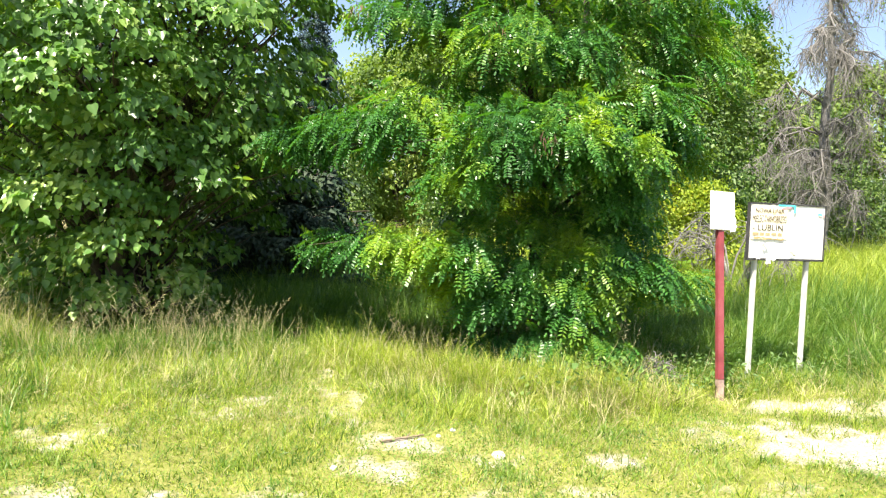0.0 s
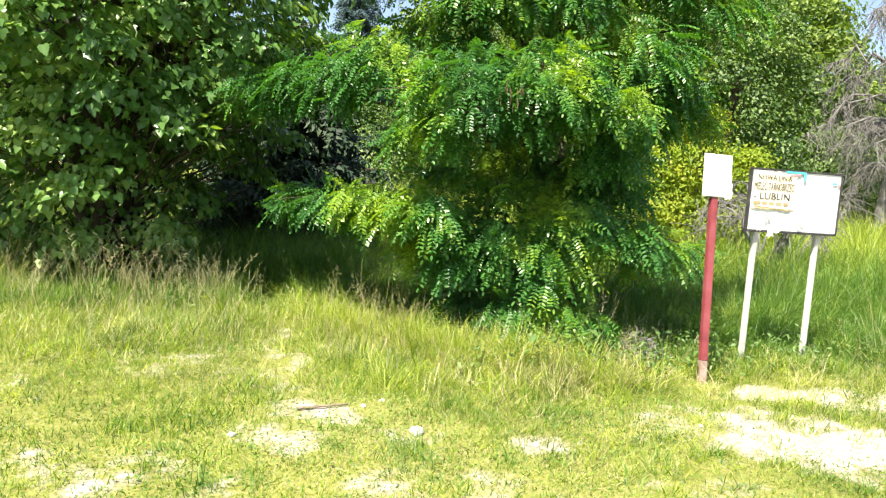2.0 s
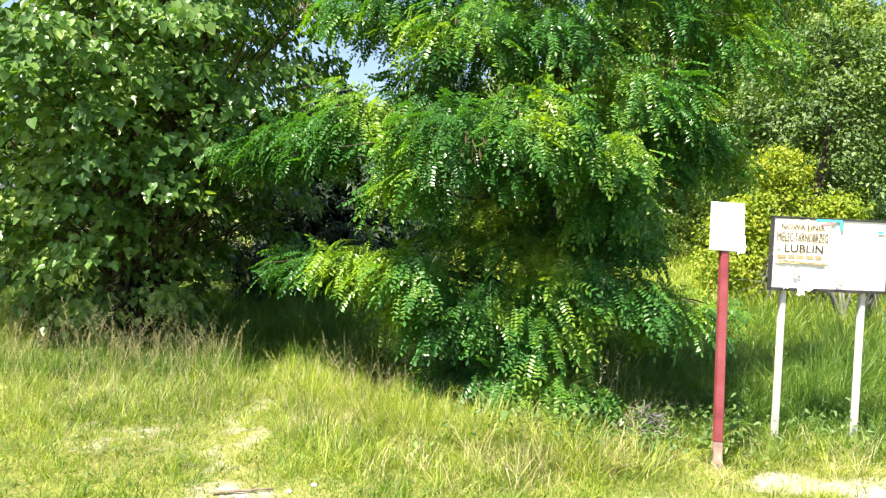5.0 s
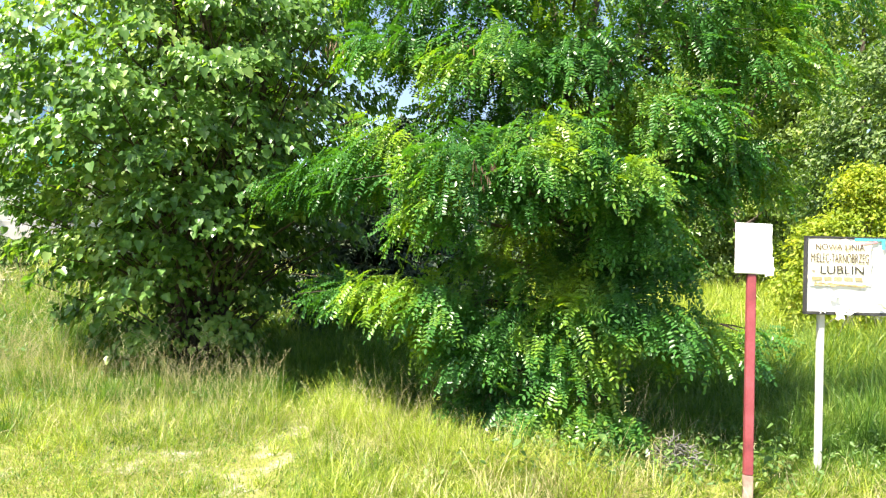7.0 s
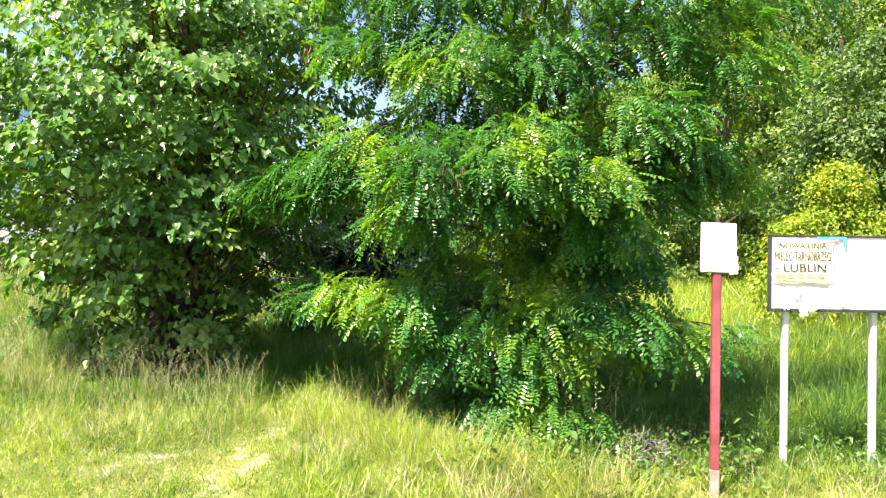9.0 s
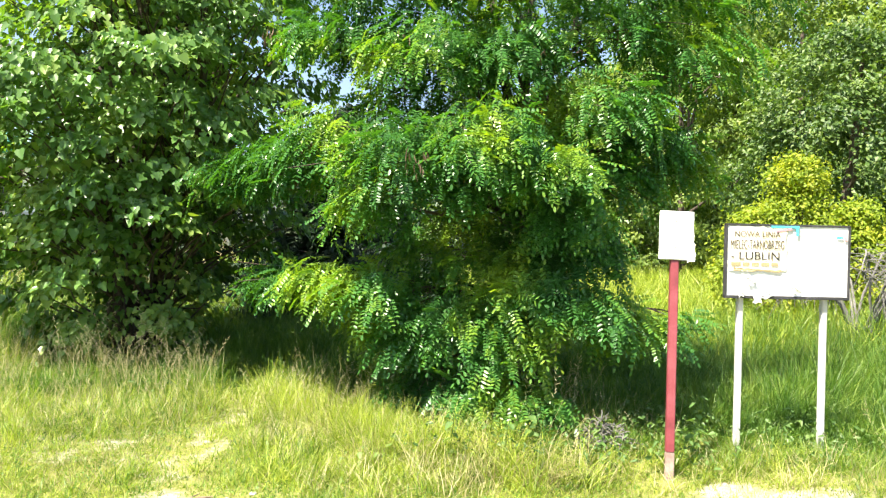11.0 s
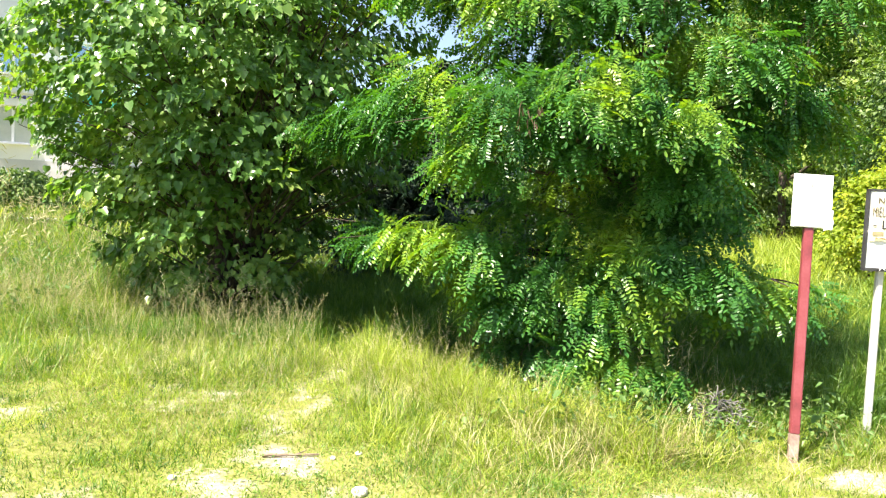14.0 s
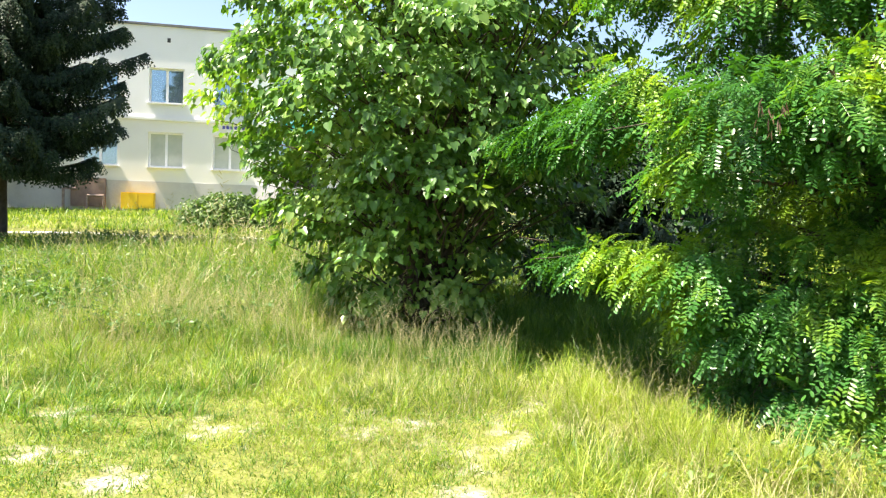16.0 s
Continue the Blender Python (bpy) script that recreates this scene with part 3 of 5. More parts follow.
# black locust: layered pads of hanging pinnate leaves on long limbs
def locust(name, base, pads, label, leaf=0.205, fork=2.3, top=5.4, trunk_r=0.1, leans=((0.1, 0.0), (0.6, 0.25), (-0.5, 0.2))):
    x, y = base
    z0 = float(height(x, y))
    th = empty(name, pose(x, y, z0), label, "tree")
    low = bent((0, 0, -0.1), (0.05, 0, fork), 0, 6, 0.02)
    part("trunk", tubes_mesh("trunk", [(low, np.linspace(trunk_r, trunk_r * 0.75, 6))], M_BARK, 10), M_BARK, th)
    forks = []
    for dx, dy in leans:
        p = bent(low[-1], (dx * 1.5, dy * 1.5, top), 0, 8, 0.05)
        forks.append(p)
        part("limb", tubes_mesh("limb", [(p, np.linspace(trunk_r * 0.6, trunk_r * 0.15, 8))], M_BARK, 8), M_BARK, th)
    C, D, U, S, podc = [], [], [], [], []
    for k, (cx, cy, cz, rx, ry, rz, n) in enumerate(pads):
        mid = np.array([cx - x, cy - y, cz - z0])
        rz0 = min(max(mid[2] - 0.35, 0.5), top - 0.6)
        if rz0 < fork:
            root = np.array([0.0, 0.0, rz0])
        else:
            f = forks[int(np.argmin([np.hypot(*(g[-1][:2] - mid[:2])) for g in forks]))]
            root = f[int(np.clip((rz0 - fork) / (top - fork) * 7, 0, 7))]
        path = bent(root, mid + np.array([0, 0, rz * 0.3]), 0.1, 8, 0.03, 0.18)
        part("limb", tubes_mesh("limb", [(path, np.linspace(0.028, 0.007, 8))], M_BARK, 6), M_BARK, th)
        for _ in range(4):
            e = mid + rng.normal(0, 0.6, 3) * np.array([rx, ry, rz * 0.5])
            tw = bent(path[5], e, 0.05, 5, 0.01, 0.05)
            part("twig", tubes_mesh("twig", [(tw, np.linspace(0.007, 0.003, 5))], M_BARK, 4), M_BARK, th)
        n = int(n * 1.25)
        v = rand_dirs(n)
        v[:, 2] = np.where(v[:, 2] < -0.25, -v[:, 2], v[:, 2])
        rad = 0.55 + 0.5 * rng.random(n) ** 0.6
        rag = 1 + 0.18 * np.sin(5 * np.arctan2(v[:, 1], v[:, 0]) + k)
        c = mid + v * np.array([rx, ry, rz]) * (rad * rag)[:, None]
        edge = 1 - np.abs(v[:, 2])
        c[:, 2] -= 0.10 * edge * rng.random(n)
        c[:, 2] = np.maximum(c[:, 2], 0.10 + 0.25 * rng.random(n))
        away = unit(c * np.array([1, 1, 0]) * 0.4 + (c - mid) * np.array([1, 1, 0]) * 1.2 + 1e-6)
        hang = (rng.uniform(-0.15, 1.0, n) + 0.55 * edge)[:, None]
        d = unit(away * 0.75 + rng.normal(0, 0.33, (n, 3)) - hang * np.array([0, 0, 1.0]))
        u = unit(rng.normal(0, 0.28, (n, 3)) + np.array([0, 0, 0.7]) + away * 0.8)
        C.append(c), D.append(d), U.append(u)
        S.append(leaf * rng.uniform(0.6, 1.2, n))
        if cz > 2.3 and 6.4 < cy < 8:
            for _ in range(2):
                podc.append(mid + rng.normal(0, 0.5, 3) * np.array([rx, ry, 0.2]) + np.array([0, -ry * 0.2, 0.1]))
    C, D, U, S = map(np.concatenate, (C, D, U, S))
    part("crown", scatter("crown", LOCUST_T, C, frames_from(D, U, S), M_LOCUST, rng.integers(0, 4, len(C))), M_LOCUST, th)
    k = 20 * len(podc)
    cc = np.repeat(np.array(podc), 20, 0) + rng.normal(0, 0.045, (k, 3))
    dd = unit(rng.normal(0, 0.22, (k, 3)) + np.array([0, 0, -1.0]))
    pod = scatter("dry_fruit", [plain_leaf(0.13, 0.12)], cc, frames_from(dd, rand_dirs(k), rng.uniform(0.05, 0.085, k)), M_POD)
    tagged(part("dry_fruit", pod, M_POD, th, "brown dry hanging seed pods"), kind="stuff")
    return th


# boughs from the ground to the top: centre, radii, leaves
SKIRT = [(1.6, 6.9, 0.42, 0.24, 0.22, 0.14, 70), (0.5, 7.05, 0.45, 0.28, 0.28, 0.14, 110), (1.35, 6.8, 0.48, 0.3, 0.28, 0.18, 130), (1.05, 6.85, 0.5, 0.3, 0.28, 0.16, 130), (0.4, 6.98, 0.85, 0.33, 0.33, 0.3, 230),
    (1.3, 6.92, 0.88, 0.33, 0.33, 0.33, 220), (0.85, 6.9, 0.98, 0.36, 0.33, 0.34, 250), (0.2, 7.2, 1.0, 0.38, 0.33, 0.25, 160), (2.22, 7.35, 1.05, 0.33, 0.33, 0.18, 180), (1.0, 7.5, 1.1, 0.4, 0.35, 0.25, 100),
    (2.6, 7.65, 1.12, 0.2, 0.16, 0.06, 34)]
LOW_BOUGHS = [(-0.3, 7.5, 1.15, 0.38, 0.33, 0.15, 110), (1.85, 7.1, 1.2, 0.38, 0.38, 0.22, 230), (0.12, 6.85, 1.28, 0.42, 0.38, 0.26, 290), (0.4, 7.6, 1.3, 0.4, 0.35, 0.25, 90), (-1.0, 7.4, 1.3, 0.42, 0.33, 0.18, 210),
    (1.4, 6.95, 1.3, 0.4, 0.38, 0.24, 230), (-0.45, 7.05, 1.32, 0.44, 0.38, 0.24, 290), (0.95, 7.3, 1.5, 0.4, 0.3, 0.2, 150), (1.4, 7.4, 1.52, 0.36, 0.3, 0.2, 130), (1.2, 7.8, 1.62, 0.45, 0.4, 0.3, 200),
    (1.8, 7.35, 1.62, 0.38, 0.33, 0.22, 150)]
WAIST = [(0.3, 7.35, 1.62, 0.36, 0.3, 0.18, 120), (1.7, 7.7, 1.7, 0.4, 0.35, 0.25, 160), (0.6, 7.7, 1.8, 0.5, 0.4, 0.3, 200), (1.72, 7.1, 1.9, 0.34, 0.32, 0.28, 210), (0.1, 6.75, 1.95, 0.35, 0.35, 0.28, 190),
    (0.9, 7.9, 2.1, 0.5, 0.4, 0.3, 200), (0.5, 6.6, 2.2, 0.55, 0.45, 0.5, 470), (2.0, 7.8, 2.22, 0.38, 0.38, 0.28, 220), (1.65, 6.75, 2.25, 0.36, 0.32, 0.22, 180), (-1.45, 7.25, 2.27, 0.42, 0.38, 0.24, 210),
    (1.55, 7.3, 2.3, 0.35, 0.35, 0.25, 190)]
MIDDLE_BOUGHS = [(-0.92, 7.15, 2.34, 0.48, 0.42, 0.32, 300), (1.1, 6.45, 2.35, 0.38, 0.33, 0.24, 200), (0.2, 8.0, 2.4, 0.5, 0.4, 0.35, 220), (2.55, 8.3, 2.4, 0.4, 0.38, 0.24, 220), (-0.38, 7.0, 2.48, 0.42, 0.42, 0.4, 300),
    (1.15, 6.7, 2.55, 0.42, 0.36, 0.28, 220), (1.15, 7.5, 2.6, 0.5, 0.4, 0.35, 280), (2.3, 8.0, 2.6, 0.42, 0.38, 0.28, 240), (1.9, 7.5, 2.8, 0.5, 0.45, 0.38, 320), (0.5, 9.2, 2.9, 0.7, 0.55, 0.4, 260),
    (0.1, 7.6, 2.95, 0.5, 0.4, 0.3, 240)]
SHOULDER = [(1.7, 9.3, 3.0, 0.7, 0.55, 0.4, 260), (0.55, 7.0, 3.2, 0.55, 0.48, 0.42, 380), (1.2, 7.3, 3.2, 0.52, 0.48, 0.42, 380), (2.65, 8.1, 3.3, 0.52, 0.48, 0.42, 330), (-0.55, 7.3, 3.5, 0.45, 0.45, 0.32, 280),
    (0.95, 7.8, 3.5, 0.5, 0.4, 0.35, 280), (1.9, 7.75, 3.55, 0.5, 0.4, 0.35, 280), (-0.25, 7.7, 3.6, 0.45, 0.4, 0.3, 240), (0.3, 7.9, 3.6, 0.5, 0.4, 0.35, 260), (2.45, 8.2, 3.75, 0.5, 0.4, 0.35, 240),
    (0.1, 7.4, 4.0, 0.55, 0.5, 0.4, 360)]
CROWN_TOP = [(1.1, 7.3, 4.0, 0.6, 0.5, 0.45, 400), (2.1, 7.8, 4.0, 0.6, 0.5, 0.45, 380), (3.0, 8.6, 4.1, 0.55, 0.5, 0.45, 300), (1.0, 9.4, 4.2, 0.9, 0.6, 0.5, 300), (-0.7, 7.7, 4.3, 0.5, 0.5, 0.4, 280),
    (0.6, 8.0, 4.3, 0.55, 0.45, 0.4, 260), (1.2, 8.3, 5.0, 0.5, 0.45, 0.4, 220)]
PADS = SKIRT + LOW_BOUGHS + WAIST + MIDDLE_BOUGHS + SHOULDER + CROWN_TOP
locust("locust_tree", (1.05, 8.3), PADS, "young black locust with drooping layers of bright pinnate leaves")

# yellow-leaved shrub
for ex, ey, et, er in ((4.6, 15.8, 3.0, 1.0), (5.55, 15.5, 2.15, 0.85), (3.95, 15.4, 2.0, 0.7)):
    broad_tree("elder_shrub", (ex, ey), et, er, 0.2, "golden-yellow leaved shrub in tall grass", "shrub", M_YELLOW, int(11000 * er), 0.075, FAR_T, ex, "golden shrubs",
               profile=lambda z, w=er: w * np.interp(z, [0, 0.3, 0.6, 0.85, 1], [0.7, 1.0, 0.75, 0.4, 0.1]) * (1 + 0.3 * np.sin(19 * z + w * 9)), per=26, clump=0.15, trunk_r=0.03, limbs=7)

# far wood
WOOD = [(-13.5, 36, 6.4, 3.6), (-8.6, 37.5, 6.8, 3.6), (-2.3, 37, 8.6, 4.0), (2.2, 36, 10.6, 4.2), (7.2, 34, 12.4, 4.7), (11.3, 32.5, 9.6, 3.7), (12.2, 39, 11.4, 4.6), (21, 36, 8.6, 3.6), (27, 35, 5.4, 3.6), (16.6, 35, 6.4, 3.0),
        (4.5, 43, 12.5, 4.8), (-1.0, 44, 10.5, 4.6), (18, 43, 7.0, 4.2), (9.0, 45, 14, 5.0)]
for k, (wx, wy, wh, wr) in enumerate(WOOD):
    broad_tree("deciduous_tree", (wx, wy), wh, wr, 0.5, "leafy green tree at the edge of the meadow", "tree", M_FAR if k % 3 else M_FAR_DARK,
               28000 if k < 10 else 9000, 0.215 if k < 10 else 0.32, FAR_T, 1.0 + k, "trees behind the meadow", per=60, clump=0.42, trunk_r=0.24, limbs=6)
for k, (wx, wy, wh, wr, wl) in enumerate([(6.0, 19.5, 6.1, 1.9, 0.11), (2.7, 27.0, 10.0, 3.0, 0.15)]):
    broad_tree("deciduous_tree", (wx, wy), wh, wr, 0.5, "green tree standing out in the meadow", "tree", M_FAR_DARK if k == 0 else M_FAR, 24000, wl, FAR_T, 2.5 + k,
               "trees behind the meadow", per=80, clump=0.24, trunk_r=0.14, limbs=7)
for k, (wx, wy, wh, wr) in enumerate([(1.2, 28.3, 3.1, 2.2), (7.8, 29, 3.8, 2.3), (12, 27.3, 3.4, 2.2), (16, 28.3, 2.9, 2.2), (-5, 29, 3.4, 2.3), (3.8, 30.5, 4.3, 2.3)]):
    broad_tree("wild_shrub", (wx, wy), wh, wr, 0.1, "wild green bush at the wood's edge", "shrub", M_FAR_DARK, 9000, 0.13, FAR_T, 5.0 + k,
               "bushes behind the meadow", profile=lambda z, w=wr: w * np.interp(z, [0, 0.4, 0.8, 1], [0.95, 1.0, 0.7, 0.2]), per=18, clump=0.28, trunk_r=0.07, limbs=5)


def spruce(name, base, top, radius, label, mat, n_tiers, group="", skirt=0.6, hang=0.55, dense=70, low=1.0, lift=0.0, sprig=1.0):
    """A conifer: straight trunk and tiers of drooping boughs covered with needle twigs."""
    x, y = base
    z0 = float(height(x, y))
    th = empty(name, pose(x, y, z0), label, "tree", group)
    part("trunk", tubes_mesh("trunk", [(bent((0, 0, -0.1), (0, 0, top), 0, 8), np.linspace(0.2, 0.02, 8))], M_BARK, 10), M_BARK, th)
    C, D, U, S, boughs = [], [], [], [], []
    for i in range(n_tiers):
        s = i / (n_tiers - 1)
        z = skirt + (top - skirt) * s ** 0.95
        r = (radius * (1 - s) ** 0.8 + 0.12) * (low + (1 - low) * min(1.0, s / 0.14))
        for j in range(9):
            a = 2 * np.pi * (j + rng.random() * 0.8) / 9 + i * 0.7
            rr = r * rng.uniform(0.72, 1.12)
            tip = np.array([rr * np.cos(a), rr * np.sin(a), z + (lift - 0.22) * rr + rng.normal(0, 0.06)])
            path = bent((0, 0, z), tip, -0.1 * rr, 6, 0.0, -(0.06 + 0.7 * lift) * rr)
            boughs.append((path, np.linspace(0.03, 0.008, 6)))
            m = int(dense * rr / radius) + 14
            t = 0.12 + 0.88 * rng.random(m) ** 0.8
            on = np.stack([np.interp(t, np.linspace(0, 1, 6), path[:, k]) for k in range(3)], 1)
            side = np.array([-np.sin(a), np.cos(a), 0])
            sg = rng.choice([-1, 1], m)
            out = np.array([np.cos(a), np.sin(a), 0])
            on += side * (sg * rng.random(m) * 0.42 * rr * (1.05 - t))[:, None]
            d = unit(out * 0.5 + side * (sg * 0.6)[:, None] + np.array([0, 0, -hang - 0.5 * rng.random()]) + rng.normal(0, 0.25, (m, 3)))
            C.append(on), D.append(d), U.append(unit(rng.normal(0, 0.3, (m, 3)) + np.array([0, 0, 1.0]))), S.append(sprig * rng.uniform(0.25, 0.6, m))
    tagged(part("branchwork", tubes_mesh("branchwork", boughs, M_BARK, 5), M_BARK, th), kind="stuff")
    v, f = [], []
    for i in range(4):
        t = 0.04 + i / 4.4
        for sg in (1, -1):
            b = len(v)
            v += [(0, t, -0.02), (sg * 0.22 * (1.15 - t), t + 0.20, -0.09), (0, t + 0.16, 0.01)]
            f.append([b, b + 1, b + 2])
    C, D, U, S = map(np.concatenate, (C, D, U, S))
    part("crown", scatter("crown", [(np.array(v, float), f)], C, frames_from(D, U, S), mat), mat, th)
    return th


spruce("spruce_tree", (-16.9, 8.7), 13.5, 3.4, "big dark spruce with drooping boughs on the lawn", M_SPRUCE, 30, skirt=2.2, dense=330, low=0.75, hang=1.3, lift=0.12, sprig=0.7)
spruce("spruce_tree", (-8.2, 14.2), 9.5, 2.6, "dark spruce standing behind the maple", M_SPRUCE, 24)
spruce("spruce_tree", (-3.0, 12.8), 3.7, 2.2, "dark low spruce behind the path", M_SPRUCE, 18, skirt=0.15)
spruce("spruce_tree", (-5.6, 30.0), 9.5, 2.2, "far blue-green spruce above the bushes", M_BLUE, 20)

# grey, half-dead tree
def dead_tree():
    x, y = 12.3, 23.8
    th = empty("dead_tree", pose(x, y, float(height(x, y))), "grey half-dead tree with bare hanging twigs", "tree")
    th.scale = (1.36, 1.36, 1.36)
    tr = bent((0, 0, -0.1), (-0.1, 0.1, 7.0), 0, 10, 0.05)
    part("trunk", tubes_mesh("trunk", [(tr, np.linspace(0.17, 0.04, 10))], M_GREYBARK, 10), M_GREYBARK, th)
    twigs = []
    for k in range(36):
        i = rng.integers(2, 10)
        a = rng.random() * 6.28
        rr = rng.uniform(0.8, 2.0)
        p = bent(tr[i], tr[i] + np.array([rr * np.cos(a), rr * np.sin(a), rng.uniform(-0.3, 0.6)]), 0.5, 7, 0.10, 0.3)
        part("limb", tubes_mesh("limb", [(p, np.linspace(0.034, 0.009, 7))], M_GREYBARK, 6), M_GREYBARK, th)
        for _ in range(70):
            o = p[rng.integers(2, 7)]
            e = o + np.array([rng.normal(0, 0.3), rng.normal(0, 0.3), rng.normal(-0.38, 0.25)])
            twigs.append((bent(o, e, 0.16, 5, 0.05), np.linspace(0.008, 0.003, 5)))
    tips = np.array([t_[0][-1] for t_ in twigs if t_[0][-1][0] > 0.1])[::7]
    lc = np.repeat(tips, 7, 0) + rng.normal(0, 0.10, (len(tips) * 7, 3))
    lf = scatter("foliage", FAR_T, lc, frames_from(rand_dirs(len(lc)), rand_dirs(len(lc)), rng.uniform(0.05, 0.09, len(lc))), M_FAR, rng.integers(0, 2, len(lc)))
    tagged(part("foliage", lf, M_FAR, th, "sparse pale green leaves"), kind="stuff")
    tagged(part("twigwork", tubes_mesh("twigwork", twigs, M_GREYBARK, 4), M_GREYBARK, th, "grey bare hanging twigs"), kind="stuff")


dead_tree()


def dead_bush():
    """Grey arching bare branches of a withered bush."""
    x, y = 5.0, 12.4
    th = empty("dead_bush", pose(x, y, float(height(x, y))), "withered bush of grey arching bare branches", "shrub")
    twigs = []
    for k in range(16):
        a, rr = rng.random() * 6.28, rng.uniform(0.6, 1.3)
        p = bent((rng.normal(0, 0.1), rng.normal(0, 0.1), -0.05), (rr * np.cos(a), rr * np.sin(a), rng.uniform(0.5, 1.3)), 0.0, 9, 0.03, rng.uniform(0.6, 1.0))
        part("limb", tubes_mesh("limb", [(p, np.linspace(0.022, 0.006, 9))], M_GREYBARK, 5), M_GREYBARK, th)
        for _ in range(34):
            o = p[rng.integers(3, 9)]
            e = o + np.array([rng.normal(0, 0.2), rng.normal(0, 0.2), rng.normal(-0.08, 0.16)])
            twigs.append((bent(o, e, 0.08, 4, 0.02), np.linspace(0.005, 0.003, 4)))
    tagged(part("twigwork", tubes_mesh("twigwork", twigs, M_GREYBARK, 4), M_GREYBARK, th, "grey fine bare twigs"), kind="stuff")


dead_bush()

# ---- notice post and information board ----
def text_mesh(s, tall, wide, mat, name, parent, m):
    """Flat lettering with capitals of that height, set to that width."""
    cu = bpy.data.curves.new(name, "FONT")
    cu.body, cu.size, cu.extrude = s, 1.0, 0.006
    tmp = bpy.data.objects.new("tmp", cu)
    scene.collection.objects.link(tmp)
    bpy.context.view_layer.update()
    me = bpy.data.meshes.new_from_object(tmp.evaluated_get(bpy.context.evaluated_depsgraph_get()))
    bpy.data.objects.remove(tmp)
    me.materials.clear()
    me.materials.append(mat)
    xs = [v.co.x for v in me.vertices]
    ys = [v.co.y for v in me.vertices]
    ob = new(name, me)
    ob.parent = parent
    ob.matrix_local = m @ Matrix.Diagonal((wide / (max(xs) - min(xs)), tall / max(ys), 0.06, 1))
    return tagged(ob, kind="stuff")


def sheet(w, h, nx_, ny_, thick, wave, torn, seed):
    """A thin paper sheet in the x-z plane, facing -y, slightly wavy, with a torn outline."""
    r = np.random.default_rng(seed)
    bm = bmesh.new()
    grid = []
    for i in range(nx_ + 1):
        col = []
        for j in range(ny_ + 1):
            x, z = w * i / nx_, h * j / ny_
            if i in (0, nx_):
                x += r.normal(0, torn)
            if j in (0, ny_):
                z += r.normal(0, torn)
            col.append(bm.verts.new((x, wave * math.sin(6 * x / w + 4 * z / h + seed), z)))
        grid.append(col)
    for i in range(nx_):
        for j in range(ny_):
            bm.faces.new((grid[i][j], grid[i + 1][j], grid[i + 1][j + 1], grid[i][j + 1]))
    g = bmesh.ops.extrude_face_region(bm, geom=bm.faces[:])
    bmesh.ops.translate(bm, vec=(0, thick, 0), verts=[v for v in g["geom"] if isinstance(v, bmesh.types.BMVert)])
    bmesh.ops.recalc_face_normals(bm, faces=bm.faces)
    return bm


def notice_post():
    x, y = 2.545, 6.53
    th = empty("notice_post", pose(x, y, float(height(x, y)) + 0.075, -8.5, 1.9, 12), "red steel post carrying a white notice plate", "sign post")
    part("post", box_bm(0.058, 0.058, 1.36, 0, 0, 0.78, 0.005), M_RED, th, "red painted square steel post")
    part("post_foot", box_bm(0.060, 0.060, 0.46, 0, 0, -0.13, 0.005), M_PRIMER, th, "post foot with worn brownish paint")
    part("post_cap", box_bm(0.062, 0.062, 0.012, 0, 0, 1.466, 0.003), M_BLACK, th, "dark steel cap")
    p = part("plate", box_bm(0.245, 0.012, 0.36, 0.005, -0.030, 1.64, 0.003), M_WHITE_STEEL, th, "white notice plate")
    a = part("paper", sheet(0.235, 0.345, 6, 8, 0.001, 0.003, 0.003, 3), M_PAPER, p, "blank white sheet with a curling corner")
    a.matrix_local = Matrix.Translation((-0.112, -0.042, 1.468))
    b = part("paper_flap", sheet(0.05, 0.13, 4, 5, 0.001, 0.006, 0.004, 8), M_PAPER, p, "torn paper corner hanging loose")
    b.matrix_local = Matrix.Translation((0.09, -0.044, 1.448)) @ pose(0, 0, 0, 0, -3, 0)
    for z in (1.55, 1.74):
        part("bolt", box_bm(0.014, 0.006, 0.014, 0.0, -0.039, z, 0.002), M_BLACK, p)
    return th


